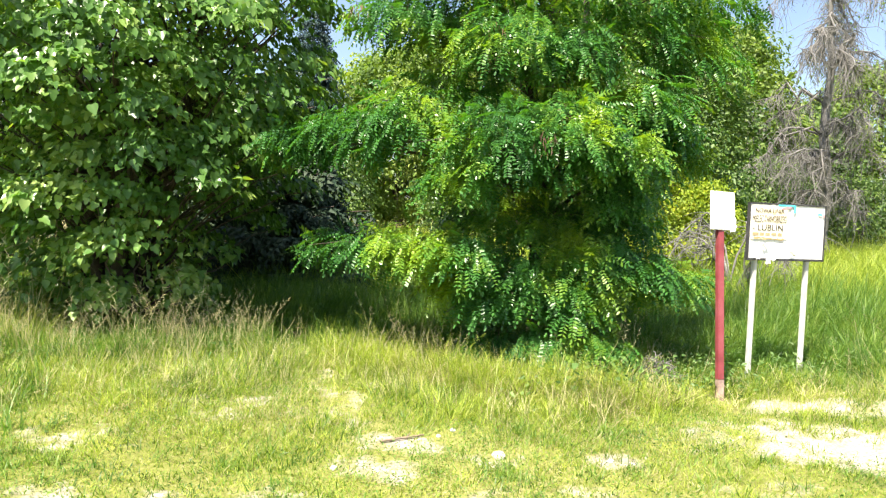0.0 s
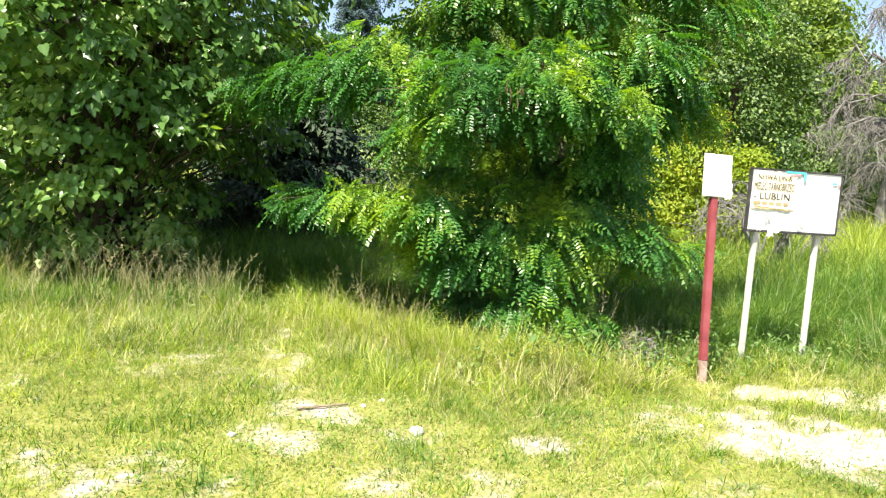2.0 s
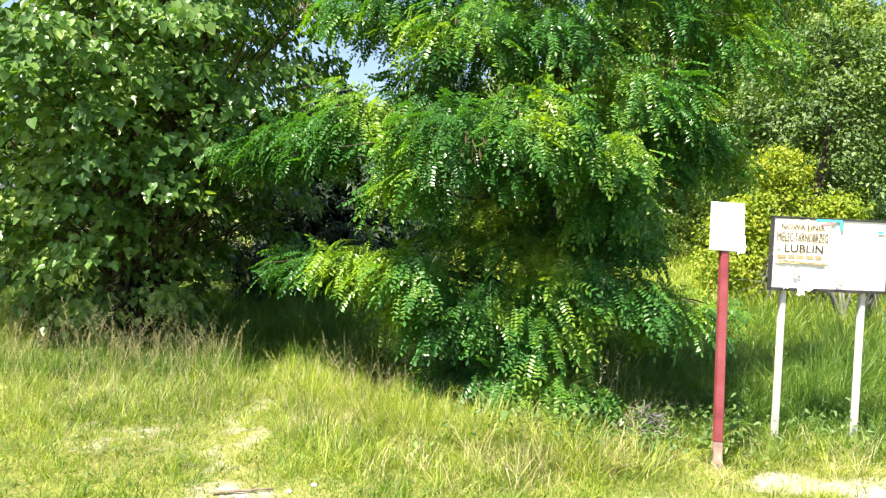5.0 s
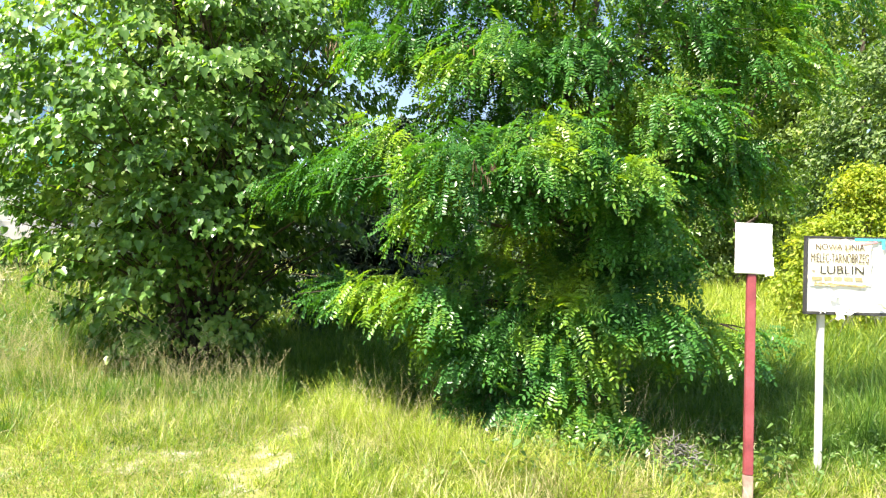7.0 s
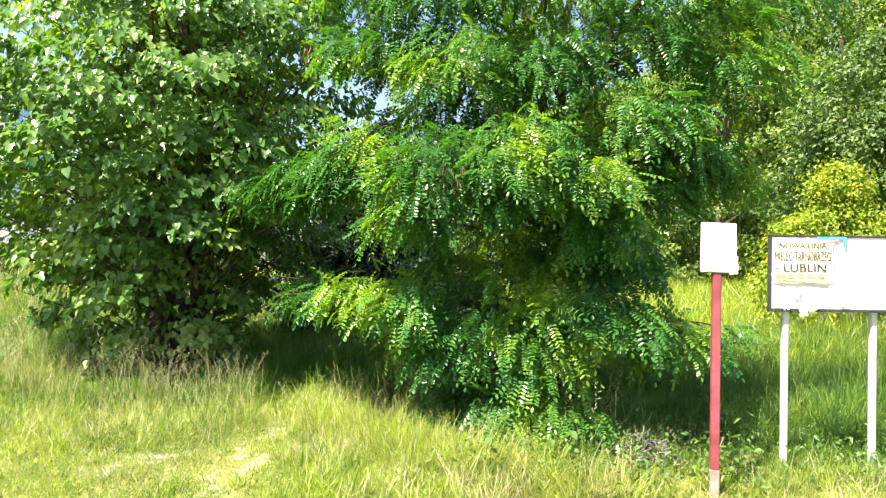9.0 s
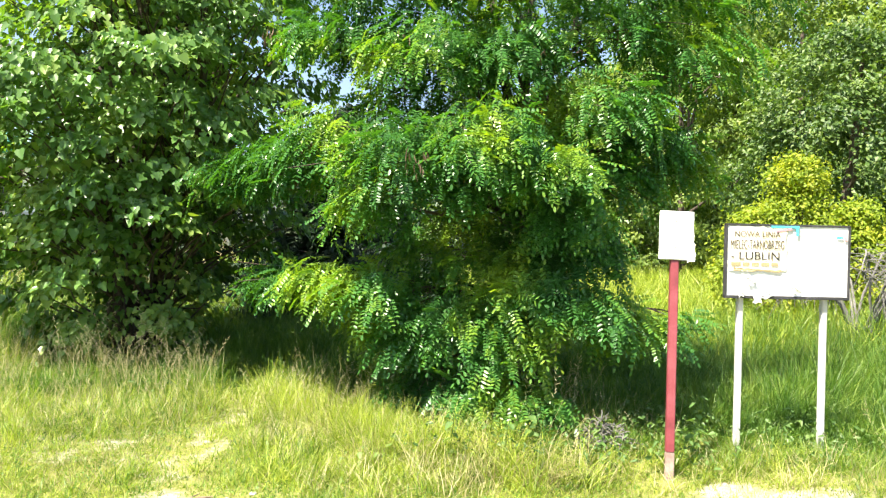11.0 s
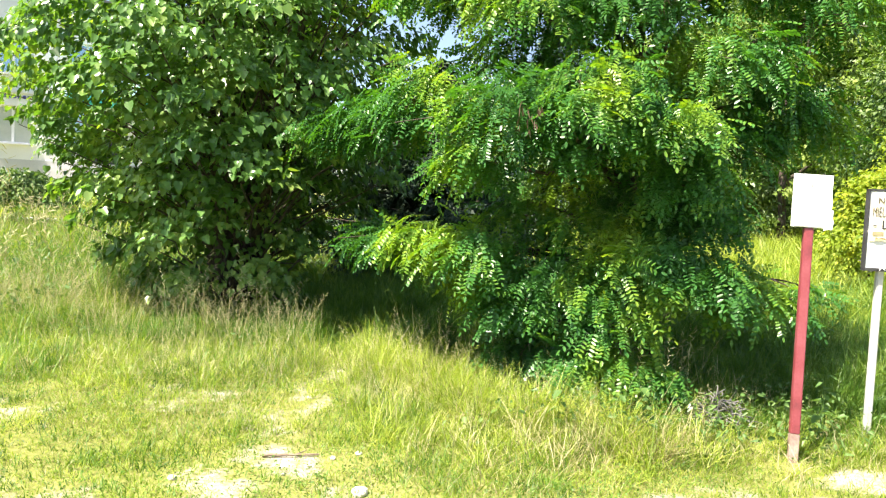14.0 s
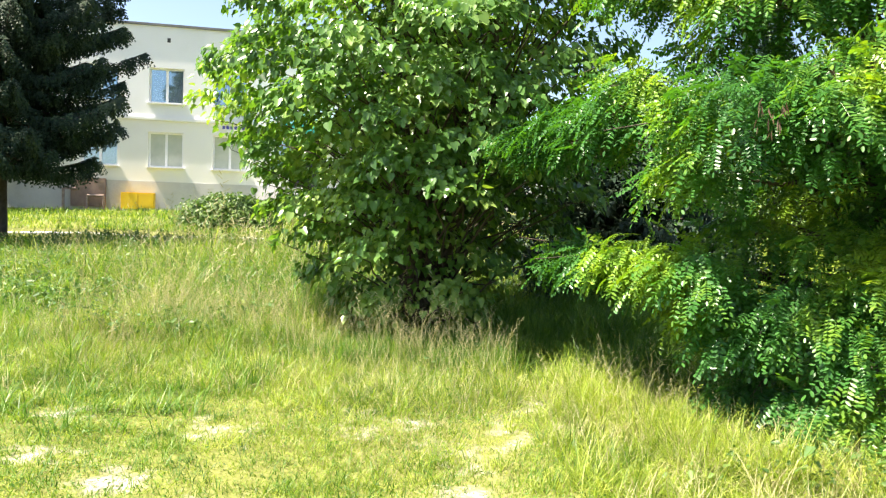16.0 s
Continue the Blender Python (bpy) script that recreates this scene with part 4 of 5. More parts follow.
def information_board():
    x, y = 3.03, 7.05
    z0 = float(height(x, y))
    th = empty("information_board", pose(x, y, z0, 0, 0, 18.5), "white weathered board on two pale posts with torn poster", "sign board")
    for dx in (0.0, 0.635):
        part("post", box_bm(0.044, 0.044, 1.75, dx, 0.03, 0.78, 0.006), M_POST, th, "white painted steel post")
    L, W, B, H = -0.125, 0.91, 1.185, 0.53
    part("panel", box_bm(W, 0.02, H, L + W / 2, -0.012, B + H / 2, 0.003), M_WHITE_STEEL, th, "white board panel with paste remains")
    for nm, sx, sz, cx, cz in (("frame_rail", W + 0.03, 0.022, L + W / 2, B - 0.004), ("frame_rail", W + 0.03, 0.016, L + W / 2, B + H + 0.004),
                               ("frame_stile", 0.018, H + 0.02, L - 0.006, B + H / 2), ("frame_stile", 0.018, H + 0.02, L + W + 0.006, B + H / 2)):
        part(nm, box_bm(sx, 0.034, sz, cx, -0.012, cz, 0.003), M_BLACK, th, "dark worn frame strip")
    po = part("poster", sheet(0.43, 0.325, 12, 10, 0.001, 0.0012, 0.005, 2), M_POSTER, th, "faded yellowish poster with printed lettering")
    po.matrix_local = Matrix.Translation((L + 0.012, -0.029, B + 0.192))
    te = part("torn_edge", sheet(0.36, 0.016, 18, 2, 0.001, 0.0015, 0.005, 5), M_BROWNTEAR, th, "brown torn lower edge of poster")
    te.matrix_local = Matrix.Translation((L + 0.05, -0.0325, B + 0.196)) @ pose(0, 0, 0, 0, 1.5, 0)
    f = lambda px, pz: Matrix.Translation((L + px, -0.0335, B + pz)) @ pose(0, 0, 0, 90, 0, 0)
    text_mesh("NOWA LINIA", 0.042, 0.34, M_OLDINK, "lettering", th, f(0.05, 0.445))
    text_mesh("MIELEC-TARNOBRZEG", 0.066, 0.40, M_OLDINK, "lettering", th, f(0.02, 0.355))
    text_mesh("- LUBLIN", 0.058, 0.36, M_INK, "lettering", th, f(0.025, 0.275))
    r = random.Random(4)
    px = 0.03
    for w in (0.07, 0.05, 0.055, 0.06, 0.05):
        part("printed_bar", box_bm(w, 0.001, 0.024, L + px + w / 2, -0.0332, B + 0.242), M_FADED, th)
        px += w + 0.016
    part("tape", box_bm(0.21, 0.004, 0.018, L + 0.43, -0.031, B + H - 0.008, 0.001), M_CYAN, th, "strip of cyan tape")
    part("tape", box_bm(0.022, 0.004, 0.06, L + 0.52, -0.035, B + H - 0.045, 0.001), M_CYAN, th, "short strip of cyan tape")
    k = part("tape", box_bm(0.12, 0.003, 0.016, 0, 0, 0, 0.001), M_PINK, th, "faded pink tape scrap")
    k.matrix_local = Matrix.Translation((L + 0.42, -0.032, B + H - 0.032)) @ pose(0, 0, 0, 0, -9, 0)
    part("tape", box_bm(0.05, 0.003, 0.016, L + 0.84, -0.031, B + H - 0.08, 0.001), M_CYAN, th, "scrap of cyan tape")
    part("tape", box_bm(0.02, 0.003, 0.03, L + 0.885, -0.031, B + H - 0.09, 0.001), M_PINK, th, "scrap of blue-pink sticker")
    for i, (a, b, w, h) in enumerate(((0.20, -0.05, 0.07, 0.10), (0.27, -0.02, 0.07, 0.05), (0.10, 0.0, 0.04, 0.025), (0.5, 0.03, 0.05, 0.04), (0.16, 0.09, 0.06, 0.045))):
        s = part("paper_scrap", sheet(w, h, 4, 4, 0.001, 0.008, 0.007, 20 + i), M_PAPER, th, "torn scrap of white paper")
        s.matrix_local = Matrix.Translation((L + a, -0.040, B + b)) @ pose(0, 0, 0, 0, r.uniform(-15, 15), 0)
    return th


notice_post()
information_board()

# ---- building ----
def building():
    """Two storeys over a raised basement; local x along the front, -y towards the meadow."""
    z0 = 1.28
    th = empty("public_building", pose(-29.9, 19.9, z0, 0, 0, 50), "two-storey cream and white plastered building with flat roof", "building")
    X0, X1, D = -6.0, 17.0, 11.0
    W, H1, H2, period = 1.55, 1.62, 1.62, 2.86
    s1, s2, plinth, top = 2.12, 5.08, 1.45, 8.6
    cols = [-2.86 * 2 + 0.0, -2.86, 0.0, 2.86, 5.72, 8.58, 11.44, 14.3]
    cols = [c for c in cols if c - 0.2 > X0 and c + W + 0.2 < X1]
    xs = sorted({X0, X1, *cols, *[c + W for c in cols]})

    def holes(z0_, z1_, openings, mat, name, label):
        bm = bmesh.new()
        zs = sorted({z0_, z1_, *[b for _, _, b, t in openings], *[t for _, _, b, t in openings]})
        for i in range(len(xs) - 1):
            for j in range(len(zs) - 1):
                cx, cz = (xs[i] + xs[i + 1]) / 2, (zs[j] + zs[j + 1]) / 2
                if any(a < cx < b and c < cz < d for a, b, c, d in openings):
                    continue
                box_bm(xs[i + 1] - xs[i], 0.4, zs[j + 1] - zs[j], cx, 0.2, cz, 0, bm)
        bmesh.ops.remove_doubles(bm, verts=bm.verts, dist=0.001)
        return part(name, bm, mat, th, label)

    o1 = [(c, c + W, s1, s1 + H1) for c in cols]
    o2 = [(c, c + W, s2, s2 + H2) for c in cols]
    part("plinth", box_bm(X1 - X0 + 0.06, D + 0.06, plinth + 0.6, (X0 + X1) / 2, D / 2, plinth / 2 - 0.3), M_PLINTH, th, "grey rendered base")
    holes(plinth, 4.35, o1, M_PLASTER, "wall", "cream plastered lower storey wall")
    holes(4.35, top, o2, M_WHITEWALL, "wall", "white plastered upper storey wall")
    part("wall", box_bm(0.4, D - 0.4, top - plinth, X0 + 0.2, D / 2 + 0.2, (top + plinth) / 2), M_WHITEWALL, th)
    part("wall", box_bm(0.4, D - 0.4, top - plinth, X1 - 0.2, D / 2 + 0.2, (top + plinth) / 2), M_WHITEWALL, th)
    part("wall", box_bm(X1 - X0 - 0.8, 0.4, top - plinth, (X0 + X1) / 2, D - 0.2, (top + plinth) / 2), M_WHITEWALL, th)
    part("roof", box_bm(X1 - X0 + 0.2, D + 0.2, 0.10, (X0 + X1) / 2, D / 2, top + 0.05), M_ROOFEDGE, th, "flat roof with thin dark edge")
    part("cornice", box_bm(X1 - X0 + 0.2, 0.12, 0.14, (X0 + X1) / 2, -0.06, 4.35, 0.01), M_WHITEWALL, th, "projecting white string course")
    for c in (0.85, 6.6, 12.3):
        part("vent", box_bm(0.14, 0.03, 0.2, c, -0.012, top - 0.62), M_BLACK, th, "small dark attic vent")
    for k, (a, b, lo, hi) in enumerate(o1 + o2):
        wd = part("window", box_bm(W - 0.02, 0.02, H1 - 0.02, (a + b) / 2, 0.32, (lo + hi) / 2), M_BLIND if k < len(o1) else M_GLASS, th, "pale blind behind the window" if k < len(o1) else "")
        fr = bmesh.new()
        for sx, sz, cx, cz in ((W, 0.075, (a + b) / 2, lo + 0.038), (W, 0.075, (a + b) / 2, hi - 0.038), (0.075, H1 - 0.15, a + 0.038, (lo + hi) / 2),
                               (0.075, H1 - 0.15, b - 0.038, (lo + hi) / 2), (0.11, H1 - 0.15, (a + b) / 2, (lo + hi) / 2)):
            box_bm(sx, 0.07, sz, cx, 0.20, cz, 0, fr)
        part("window_frame", fr, M_PVC, wd, "white plastic frame")
        for q_ in (0.25, 0.75):
            pane = part("pane", box_bm(W / 2 - 0.1, 0.012, H1 - 0.15, a + W * q_, 0.215, (lo + hi) / 2), M_GLASS if k >= len(o1) or k % 3 == 1 else M_BLIND, wd)
        part("window_sill", box_bm(W + 0.14, 0.22, 0.04, (a + b) / 2, -0.06, lo - 0.02, 0.005), M_PVC, wd)
    # canopy, lettering and entrance steps
    part("canopy", box_bm(3.4, 1.5, 0.35, 7.4, -0.75, 4.15, 0.02), M_TEAL, th, "teal entrance canopy")
    for i in range(7):
        part("letter_bar", box_bm(0.12, 0.02, 0.14, 3.35 + i * 0.18, -0.02, 4.12), M_BLUEINK, th, "blue letter shapes")
    for i in range(7):
        part("step", box_bm(2.8, 0.32, 0.18, 6.3, -0.2 - 0.32 * (6 - i), 0.17 * i + 0.05, 0.01), M_CONCRETE, th, "concrete entrance step")
    part("door", box_bm(1.5, 0.06, 2.3, 7.2, -0.03, 1.45 + 1.15, 0.01), M_BLACK, th, "dark entrance door")
    return th


bld = building()
B = pose(-29.9, 19.9, 1.28, 0, 0, 50)


def on_front(x, y, z):
    return B @ Matrix.Translation((x, y, z))


def gas_cabinet():
    th = empty("gas_cabinet", on_front(-0.95, -0.25, 0.0), "bright yellow gas meter cabinet on the building's base", "cabinet")
    part("body", box_bm(1.45, 0.35, 0.72, 0.6, -0.02, 0.55, 0.02), M_YELLOWPAINT, th)
    part("door", box_bm(0.72, 0.03, 0.74, 0.25, -0.21, 0.52, 0.01), M_YELLOWPAINT, th)
    part("door", box_bm(0.66, 0.03, 0.60, 0.97, -0.21, 0.58, 0.01), M_YELLOWPAINT, th)
    part("leg", box_bm(0.06, 0.06, 0.4, 0.1, 0, 0.1), M_PRIMER, th)
    part("leg", box_bm(0.06, 0.06, 0.4, 1.1, 0, 0.1), M_PRIMER, th)


def pipework():
    th = empty("gas_pipework", on_front(-2.6, -0.3, 0.0), "brown rusty pipes and panel beside the yellow cabinet", "pipes")
    part("panel", box_bm(1.5, 0.08, 1.3, 0.1, 0.12, 0.85, 0.02), M_BROWNPAINT, th, "brown painted metal panel")
    for pts in (((-0.9, -0.1, -0.1), (-0.9, -0.1, 1.0)), ((0.1, -0.1, -0.1), (0.1, -0.1, 0.7)), ((0.1, -0.1, 0.7), (0.8, -0.1, 0.7)), ((0.8, -0.1, 0.7), (0.8, -0.1, -0.1)), ((-0.9, -0.1, 1.0), (-0.3, -0.1, 1.0))):
        part("pipe", tubes_mesh("pipe", [(np.array(pts), [0.06, 0.06])], M_PRIMER, 10), M_PRIMER, th)


gas_cabinet()
pipework()


def strip(name, a, d, length, width, lift, label):
    """A concrete path that follows the ground."""
    n = int(length / 0.5)
    d = np.array(d) / np.hypot(*d)
    s = np.array([-d[1], d[0]])
    t = np.linspace(0, length, n)[:, None]
    l_, r_ = np.array(a) + d * t + s * width / 2, np.array(a) + d * t - s * width / 2
    z = height((l_[:, 0] + r_[:, 0]) / 2, (l_[:, 1] + r_[:, 1]) / 2) + lift
    bm = bmesh.new()
    rows_ = [[bm.verts.new((*q_, z[i] - dz)) for q_, dz in ((l_[i], 0.2), (l_[i], 0), (r_[i], 0), (r_[i], 0.2))] for i in range(n)]
    for i in range(n - 1):
        for k in range(3):
            bm.faces.new((rows_[i][k], rows_[i + 1][k], rows_[i + 1][k + 1], rows_[i][k + 1]))
    bmesh.ops.recalc_face_normals(bm, faces=bm.faces)
    return tagged(part(name, bm, M_CONCRETE, None), label, "path", kind="structure")


PATH_A, PATH_D = (-30.4, -1.6), (0.643, 0.766)
strip("pavement", PATH_A, PATH_D, 44, 1.7, 0.0, "pale concrete footpath across the lawn")
broad_tree("juniper_shrub", (-19.8, 17.2), 1.05, 1.7, 0.1, "low green juniper by the footpath", "shrub", M_FAR_DARK, 9000, 0.13, FAR_T, 8.0,
           profile=lambda z: 1.75 * np.interp(z, [0, 0.5, 1], [1.0, 0.85, 0.3]), per=14, clump=0.16, trunk_r=0.04, limbs=5)
for k, (wx, wy, wh, wr) in enumerate([(-34, 12, 9, 3.4), (-40, 15, 10, 4), (-30, 6.5, 8, 3)]):
    broad_tree("garden_tree", (wx, wy), wh, wr, 1.0, "green garden tree beside the building", "tree", M_FAR_DARK, 6000, 0.3, FAR_T, 4.0 + k, "garden trees", per=16, clump=0.45, trunk_r=0.18, limbs=6)

# ---- grass ----
def blade(bend, w=0.02, seg=2):
    """A tapered, bent grass blade, 1 long, rising along y (its own axis)."""
    v, f = [], []
    for i in range(seg):
        t = i / seg
        ww = w * (1 - t ** 1.5) * 0.5
        v += [(-ww, t, -bend * t * t), (ww, t, -bend * t * t)]
    v.append((0, 1 - 0.35 * bend, -bend))
    for i in range(seg - 1):
        f.append([2 * i, 2 * i + 1, 2 * i + 3, 2 * i + 2])
    f.append([2 * seg - 2, 2 * seg - 1, 2 * seg])
    return np.array(v, float), f


def seed_stem(w=0.008):
    """A thin stem with a loose seed head."""
    v = [(-w / 2, 0, 0), (w / 2, 0, 0), (w * 0.3, 0.75, -0.08), (-w * 0.3, 0.75, -0.08)]
    f = [[0, 1, 2, 3]]
    r = np.random.default_rng(5)
    for i in range(9):
        t = 0.66 + 0.34 * i / 9
        b = len(v)
        o = np.array([0, t, -0.08 - 0.5 * (t - 0.66) ** 1.5])
        d = np.array([r.normal(0, 0.5), 0.6, r.normal(0, 0.5)]) * 0.06
        s = np.array([0.006, 0, 0.004])
        v += [tuple(o - s), tuple(o + s), tuple(o + d + s), tuple(o + d - s)]
        f.append([b, b + 1, b + 2, b + 3])
    return np.array(v, float), f


def patchy(x, y, s, seed):
    return 0.5 + 0.25 * (np.sin(x * s + seed) * np.cos(y * s * 1.2 - seed * 2) + np.sin((x + y) * s * 0.6 + 2 * seed) * np.sin((x - y) * s * 1.5 + seed))


def grass_height(x, y):
    """Short and trodden near the lane, tall towards the trees and out in the field."""
    yy = y - 0.9 * np.clip((x - 1.2) / 1.0, 0, 1)
    h = np.interp(yy, [2, 4.2, 5.0, 5.8, 6.6, 7.2, 9, 16], [0.04, 0.05, 0.07, 0.11, 0.18, 0.25, 0.33, 0.45])
    h = h + 0.16 * np.clip((x - 2.9) * 0.6, 0, 1) * np.clip(y - 6.9, 0, 1) + 0.10 * np.clip((-x - 3.4) * 0.5, 0, 1) * np.clip(y - 3.6, 0, 1.5)
    h = np.where((x < -12) & (y > 4), np.minimum(h, np.interp(x, [-19, -15], [0.18, 0.28])), h)
    trail = np.exp(-((x - (-0.3 - 0.40 * (y - 4.8))) / 0.22) ** 2) * (y > 4.4) * (y < 8.2)
    round_post = np.exp(-(((x - 2.58) / 0.3) ** 2 + ((y - 6.35) / 0.35) ** 2))
    return h * (1 - 0.66 * trail) * (1 - 0.6 * round_post) * (0.5 + 1.0 * patchy(x, y, 2.1, 1.0))


def off_path(x, y):
    """Share of grass that stays: none on the concrete footpath."""
    px, py = x - PATH_A[0], y - PATH_A[1]
    return (np.abs(-PATH_D[1] * px + PATH_D[0] * py) > 1.15).astype(float)


def field(name, n, xr, yr, mat, hscale, wide, label, templates, lean=0.3, thin=True, keep=None):
    x, y = rng.uniform(*xr, n), rng.uniform(*yr, n)
    ok = np.ones(n, bool)
    if thin:
        ok &= rng.random(n) > np.clip(bare(x, y) ** 1.9 * 1.0, 0, 0.992)
    if keep is not None:
        ok &= rng.random(n) < keep(x, y)
    x, y = x[ok], y[ok]
    n = len(x)
    q_ = 0.55 + 0.9 * patchy(x, y, 13.0, 3.0) * patchy(x, y, 5.0, 7.0) * 2
    h = grass_height(x, y) * hscale * rng.uniform(0.5, 1.35, n) * q_
    d = unit(np.stack([rng.normal(0.05, lean, n), rng.normal(0.0, lean, n), np.ones(n)], 1))
    u = rand_dirs(n) * np.array([1, 1, 0.1])
    R = frames_from(d, u, h)
    R[:, :, 0] *= (wide / h)[:, None] if np.isscalar(wide) else (wide[ok] / h)[:, None]
    c = np.stack([x, y, height(x, y) - 0.01], 1)
    ob = part(name, scatter(name, templates, c, R, mat, rng.integers(0, len(templates), n)), mat, None)
    return tagged(ob, label, "grass", kind="stuff")


BL = [blade(0.15, 1.0), blade(0.4, 1.0, 3), blade(0.7, 1.0, 3), blade(1.0, 1.0, 3)]
STEM = [seed_stem(0.6)]
near_x = (-7.0, 6.0)
field("meadow_grass", 210000, near_x, (2.2, 7.2), M_GRASS, 1.0, 0.0045, "sunlit yellow-green meadow grass, short and patchy", BL, 0.6)
field("lush_grass", 90000, near_x, (2.6, 9.5), M_LUSH_SHADED, 1.2, 0.007, "fresh green grass tufts", BL, 0.45, keep=lambda x, y: np.clip(patchy(x, y, 1.7, 2.0) * 2.4 - 0.65, 0, 1))
field("dry_grass", 80000, near_x, (2.4, 7.2), M_STRAW, 1.0, 0.004, "dry straw-coloured grass stalks", BL, 0.9, keep=lambda x, y: np.clip(patchy(x, y, 1.1, 4.0) * 2 - 0.5, 0.15, 1))
field("field_grass", 34000, (1.2, 7.0), (6.7, 10.0), M_LUSH_SHADED, 1.15, 0.007, "fine tall green grass round the boards", BL, 0.3)
field("meadow_grass", 66000, (-9.0, 9.0), (7.4, 14.0), M_LUSH_SHADED, 1.05, 0.008, "tall green meadow grass", BL, 0.4)
field("meadow_grass", 36000, (-14.0, -3.5), (3.0, 15.0), M_LUSH_SHADED, 1.0, 0.009, "tall fresh grass tufts on the lawn", BL, 0.45, keep=lambda x, y: np.clip(patchy(x, y, 1.5, 2.5) * 2.4 - 0.6, 0, 1))
field("meadow_grass", 56000, (-14.0, -3.5), (3.0, 15.0), M_GRASS, 0.9, 0.009, "tall yellow-green grass on the lawn", BL, 0.5)
field("far_grass", 84000, (-4.0, 17.0), (11.0, 28.0), M_GRASS, 1.05, 0.014, "tall sunlit field grass", BL, 0.4)
field("far_grass", 28000, (-30.0, -8.0), (2.0, 26.0), M_GRASS, 1.0, 0.028, "lawn grass before the building", BL, 0.4, keep=off_path)
field("far_grass", 30000, (-30.0, -8.0), (2.0, 24.0), M_LUSH_SHADED, 1.25, 0.028, "darker tufts in the lawn before the building", BL, 0.4, keep=lambda x, y: off_path(x, y) * np.clip(patchy(x, y, 0.7, 3.0) * 2.2 - 0.45, 0, 1))
# dense dark-toned blades that deepen the shade between maple and locust by colour
field("shade_grass", 46000, (-3.6, 1.8), (7.3, 11.5), M_LUSH_SHADED, 0.9, 0.007, "soft green grass, coloured darker for the shade between the trees", BL, 0.45)

field("seeding_grass", 6000, (-6.5, 5.5), (4.7, 7.4), M_STRAW, 2.1, 0.006, "thin pale grass stems with loose seed heads", STEM, 0.35, keep=lambda x, y: np.clip(patchy(x, y, 1.3, 6.0) * 2 - 0.35, 0.1, 1))
field("seeding_grass", 1600, (-13.0, -3.8), (4.0, 12.0), M_STRAW, 1.9, 0.009, "thin dry grass stems out on the lawn", STEM, 0.35)


def tussocks(name, spots, per, tall, mat, label, templates, wide, splay=0.55):
    """Clumps of long arching grass."""
    spots = np.asarray(spots)
    c = np.repeat(spots, per, 0) + np.concatenate([rng.normal(0, 0.05, (len(spots) * per, 2))], 1)
    n = len(c)
    away = unit(rng.normal(0, 1, (n, 2)))
    d = unit(np.stack([away[:, 0] * splay * rng.random(n), away[:, 1] * splay * rng.random(n), np.ones(n)], 1))
    h = np.repeat(tall * rng.uniform(0.6, 1.2, len(spots)), per) * rng.uniform(0.5, 1.2, n)
    up = np.stack([-away[:, 0], -away[:, 1], np.full(n, 0.2)], 1)
    R = frames_from(d, up, h)
    R[:, :, 0] *= (wide / h)[:, None]
    p3 = np.stack([c[:, 0], c[:, 1], height(c[:, 0], c[:, 1]) - 0.01], 1)
    return tagged(part(name, scatter(name, templates, p3, R, mat, rng.integers(0, len(templates), n)), mat, None), label, "grass", kind="stuff")


def along(pts, n, spread_):
    """Random spots along a line of plan points."""
    pts = np.array(pts, float)
    s = rng.random(n) * (len(pts) - 1)
    k = np.minimum(s.astype(int), len(pts) - 2)
    f = (s - k)[:, None]
    return pts[k] * (1 - f) + pts[k + 1] * f + rng.normal(0, spread_, (n, 2))


def herbs(name, spots, per, tall, mat, label, leaf):
    """Low broad-leaved herbs: many small leaves on short upright stems."""
    spots = np.asarray(spots)
    n = len(spots) * per
    c = np.repeat(spots, per, 0) + rng.normal(0, 0.10, (n, 2))
    h = np.repeat(tall * rng.uniform(0.5, 1.25, len(spots)), per) * rng.random(n) ** 0.6
    p3 = np.stack([c[:, 0], c[:, 1], height(c[:, 0], c[:, 1]) + h], 1)
    d = unit(rng.normal(0, 1, (n, 3)) * np.array([1, 1, 0.45]) + np.array([0, 0, -0.1]))
    u = unit(rng.normal(0, 0.45, (n, 3)) + np.array([0, 0, 1.0]))
    me = scatter(name, PLAIN_T, p3, frames_from(d, u, leaf * rng.uniform(0.5, 1.3, n)), mat, rng.integers(0, 2, n))
    return tagged(part(name, me, mat, None), label, "weeds", kind="stuff")


EDGE_LEFT = [(-6.4, 6.9), (-4.8, 6.6), (-3.4, 6.6), (-2.4, 7.0), (-1.9, 7.5)]
EDGE_RIGHT = [(-1.0, 7.35), (-0.4, 6.85), (0.3, 6.35), (1.0, 6.05), (1.75, 6.1)]
tussocks("tussock_grass", along(EDGE_LEFT, 170, 0.16), 36, 0.42, M_LUSH_SHADED, "green grass tussocks along the maple's foot", BL, 0.006)
tussocks("tussock_grass", along(EDGE_RIGHT, 200, 0.18), 40, 0.42, M_GRASS, "arching pale grass tussocks before the locust", BL, 0.006, 0.8)
tussocks("dry_tussocks", along(EDGE_RIGHT, 150, 0.2), 24, 0.36, M_STRAW, "dry arching grass tussocks before the locust", BL, 0.005, 0.9)
LAWN_SPOTS = np.stack([rng.uniform(-10.5, -3.9, 110), rng.uniform(4.6, 9.5, 110)], 1)
tussocks("tussock_grass", LAWN_SPOTS, 55, 0.42, M_LUSH_SHADED, "dark green grass tufts in the yellow lawn", BL, 0.009, 0.6)
tussocks("seeding_grass", along([(x_, y_ - 0.12) for x_, y_ in EDGE_LEFT], 110, 0.15), 5, 0.58, M_STRAW, "tall grass stems with loose seed heads", STEM, 0.007, 0.5)
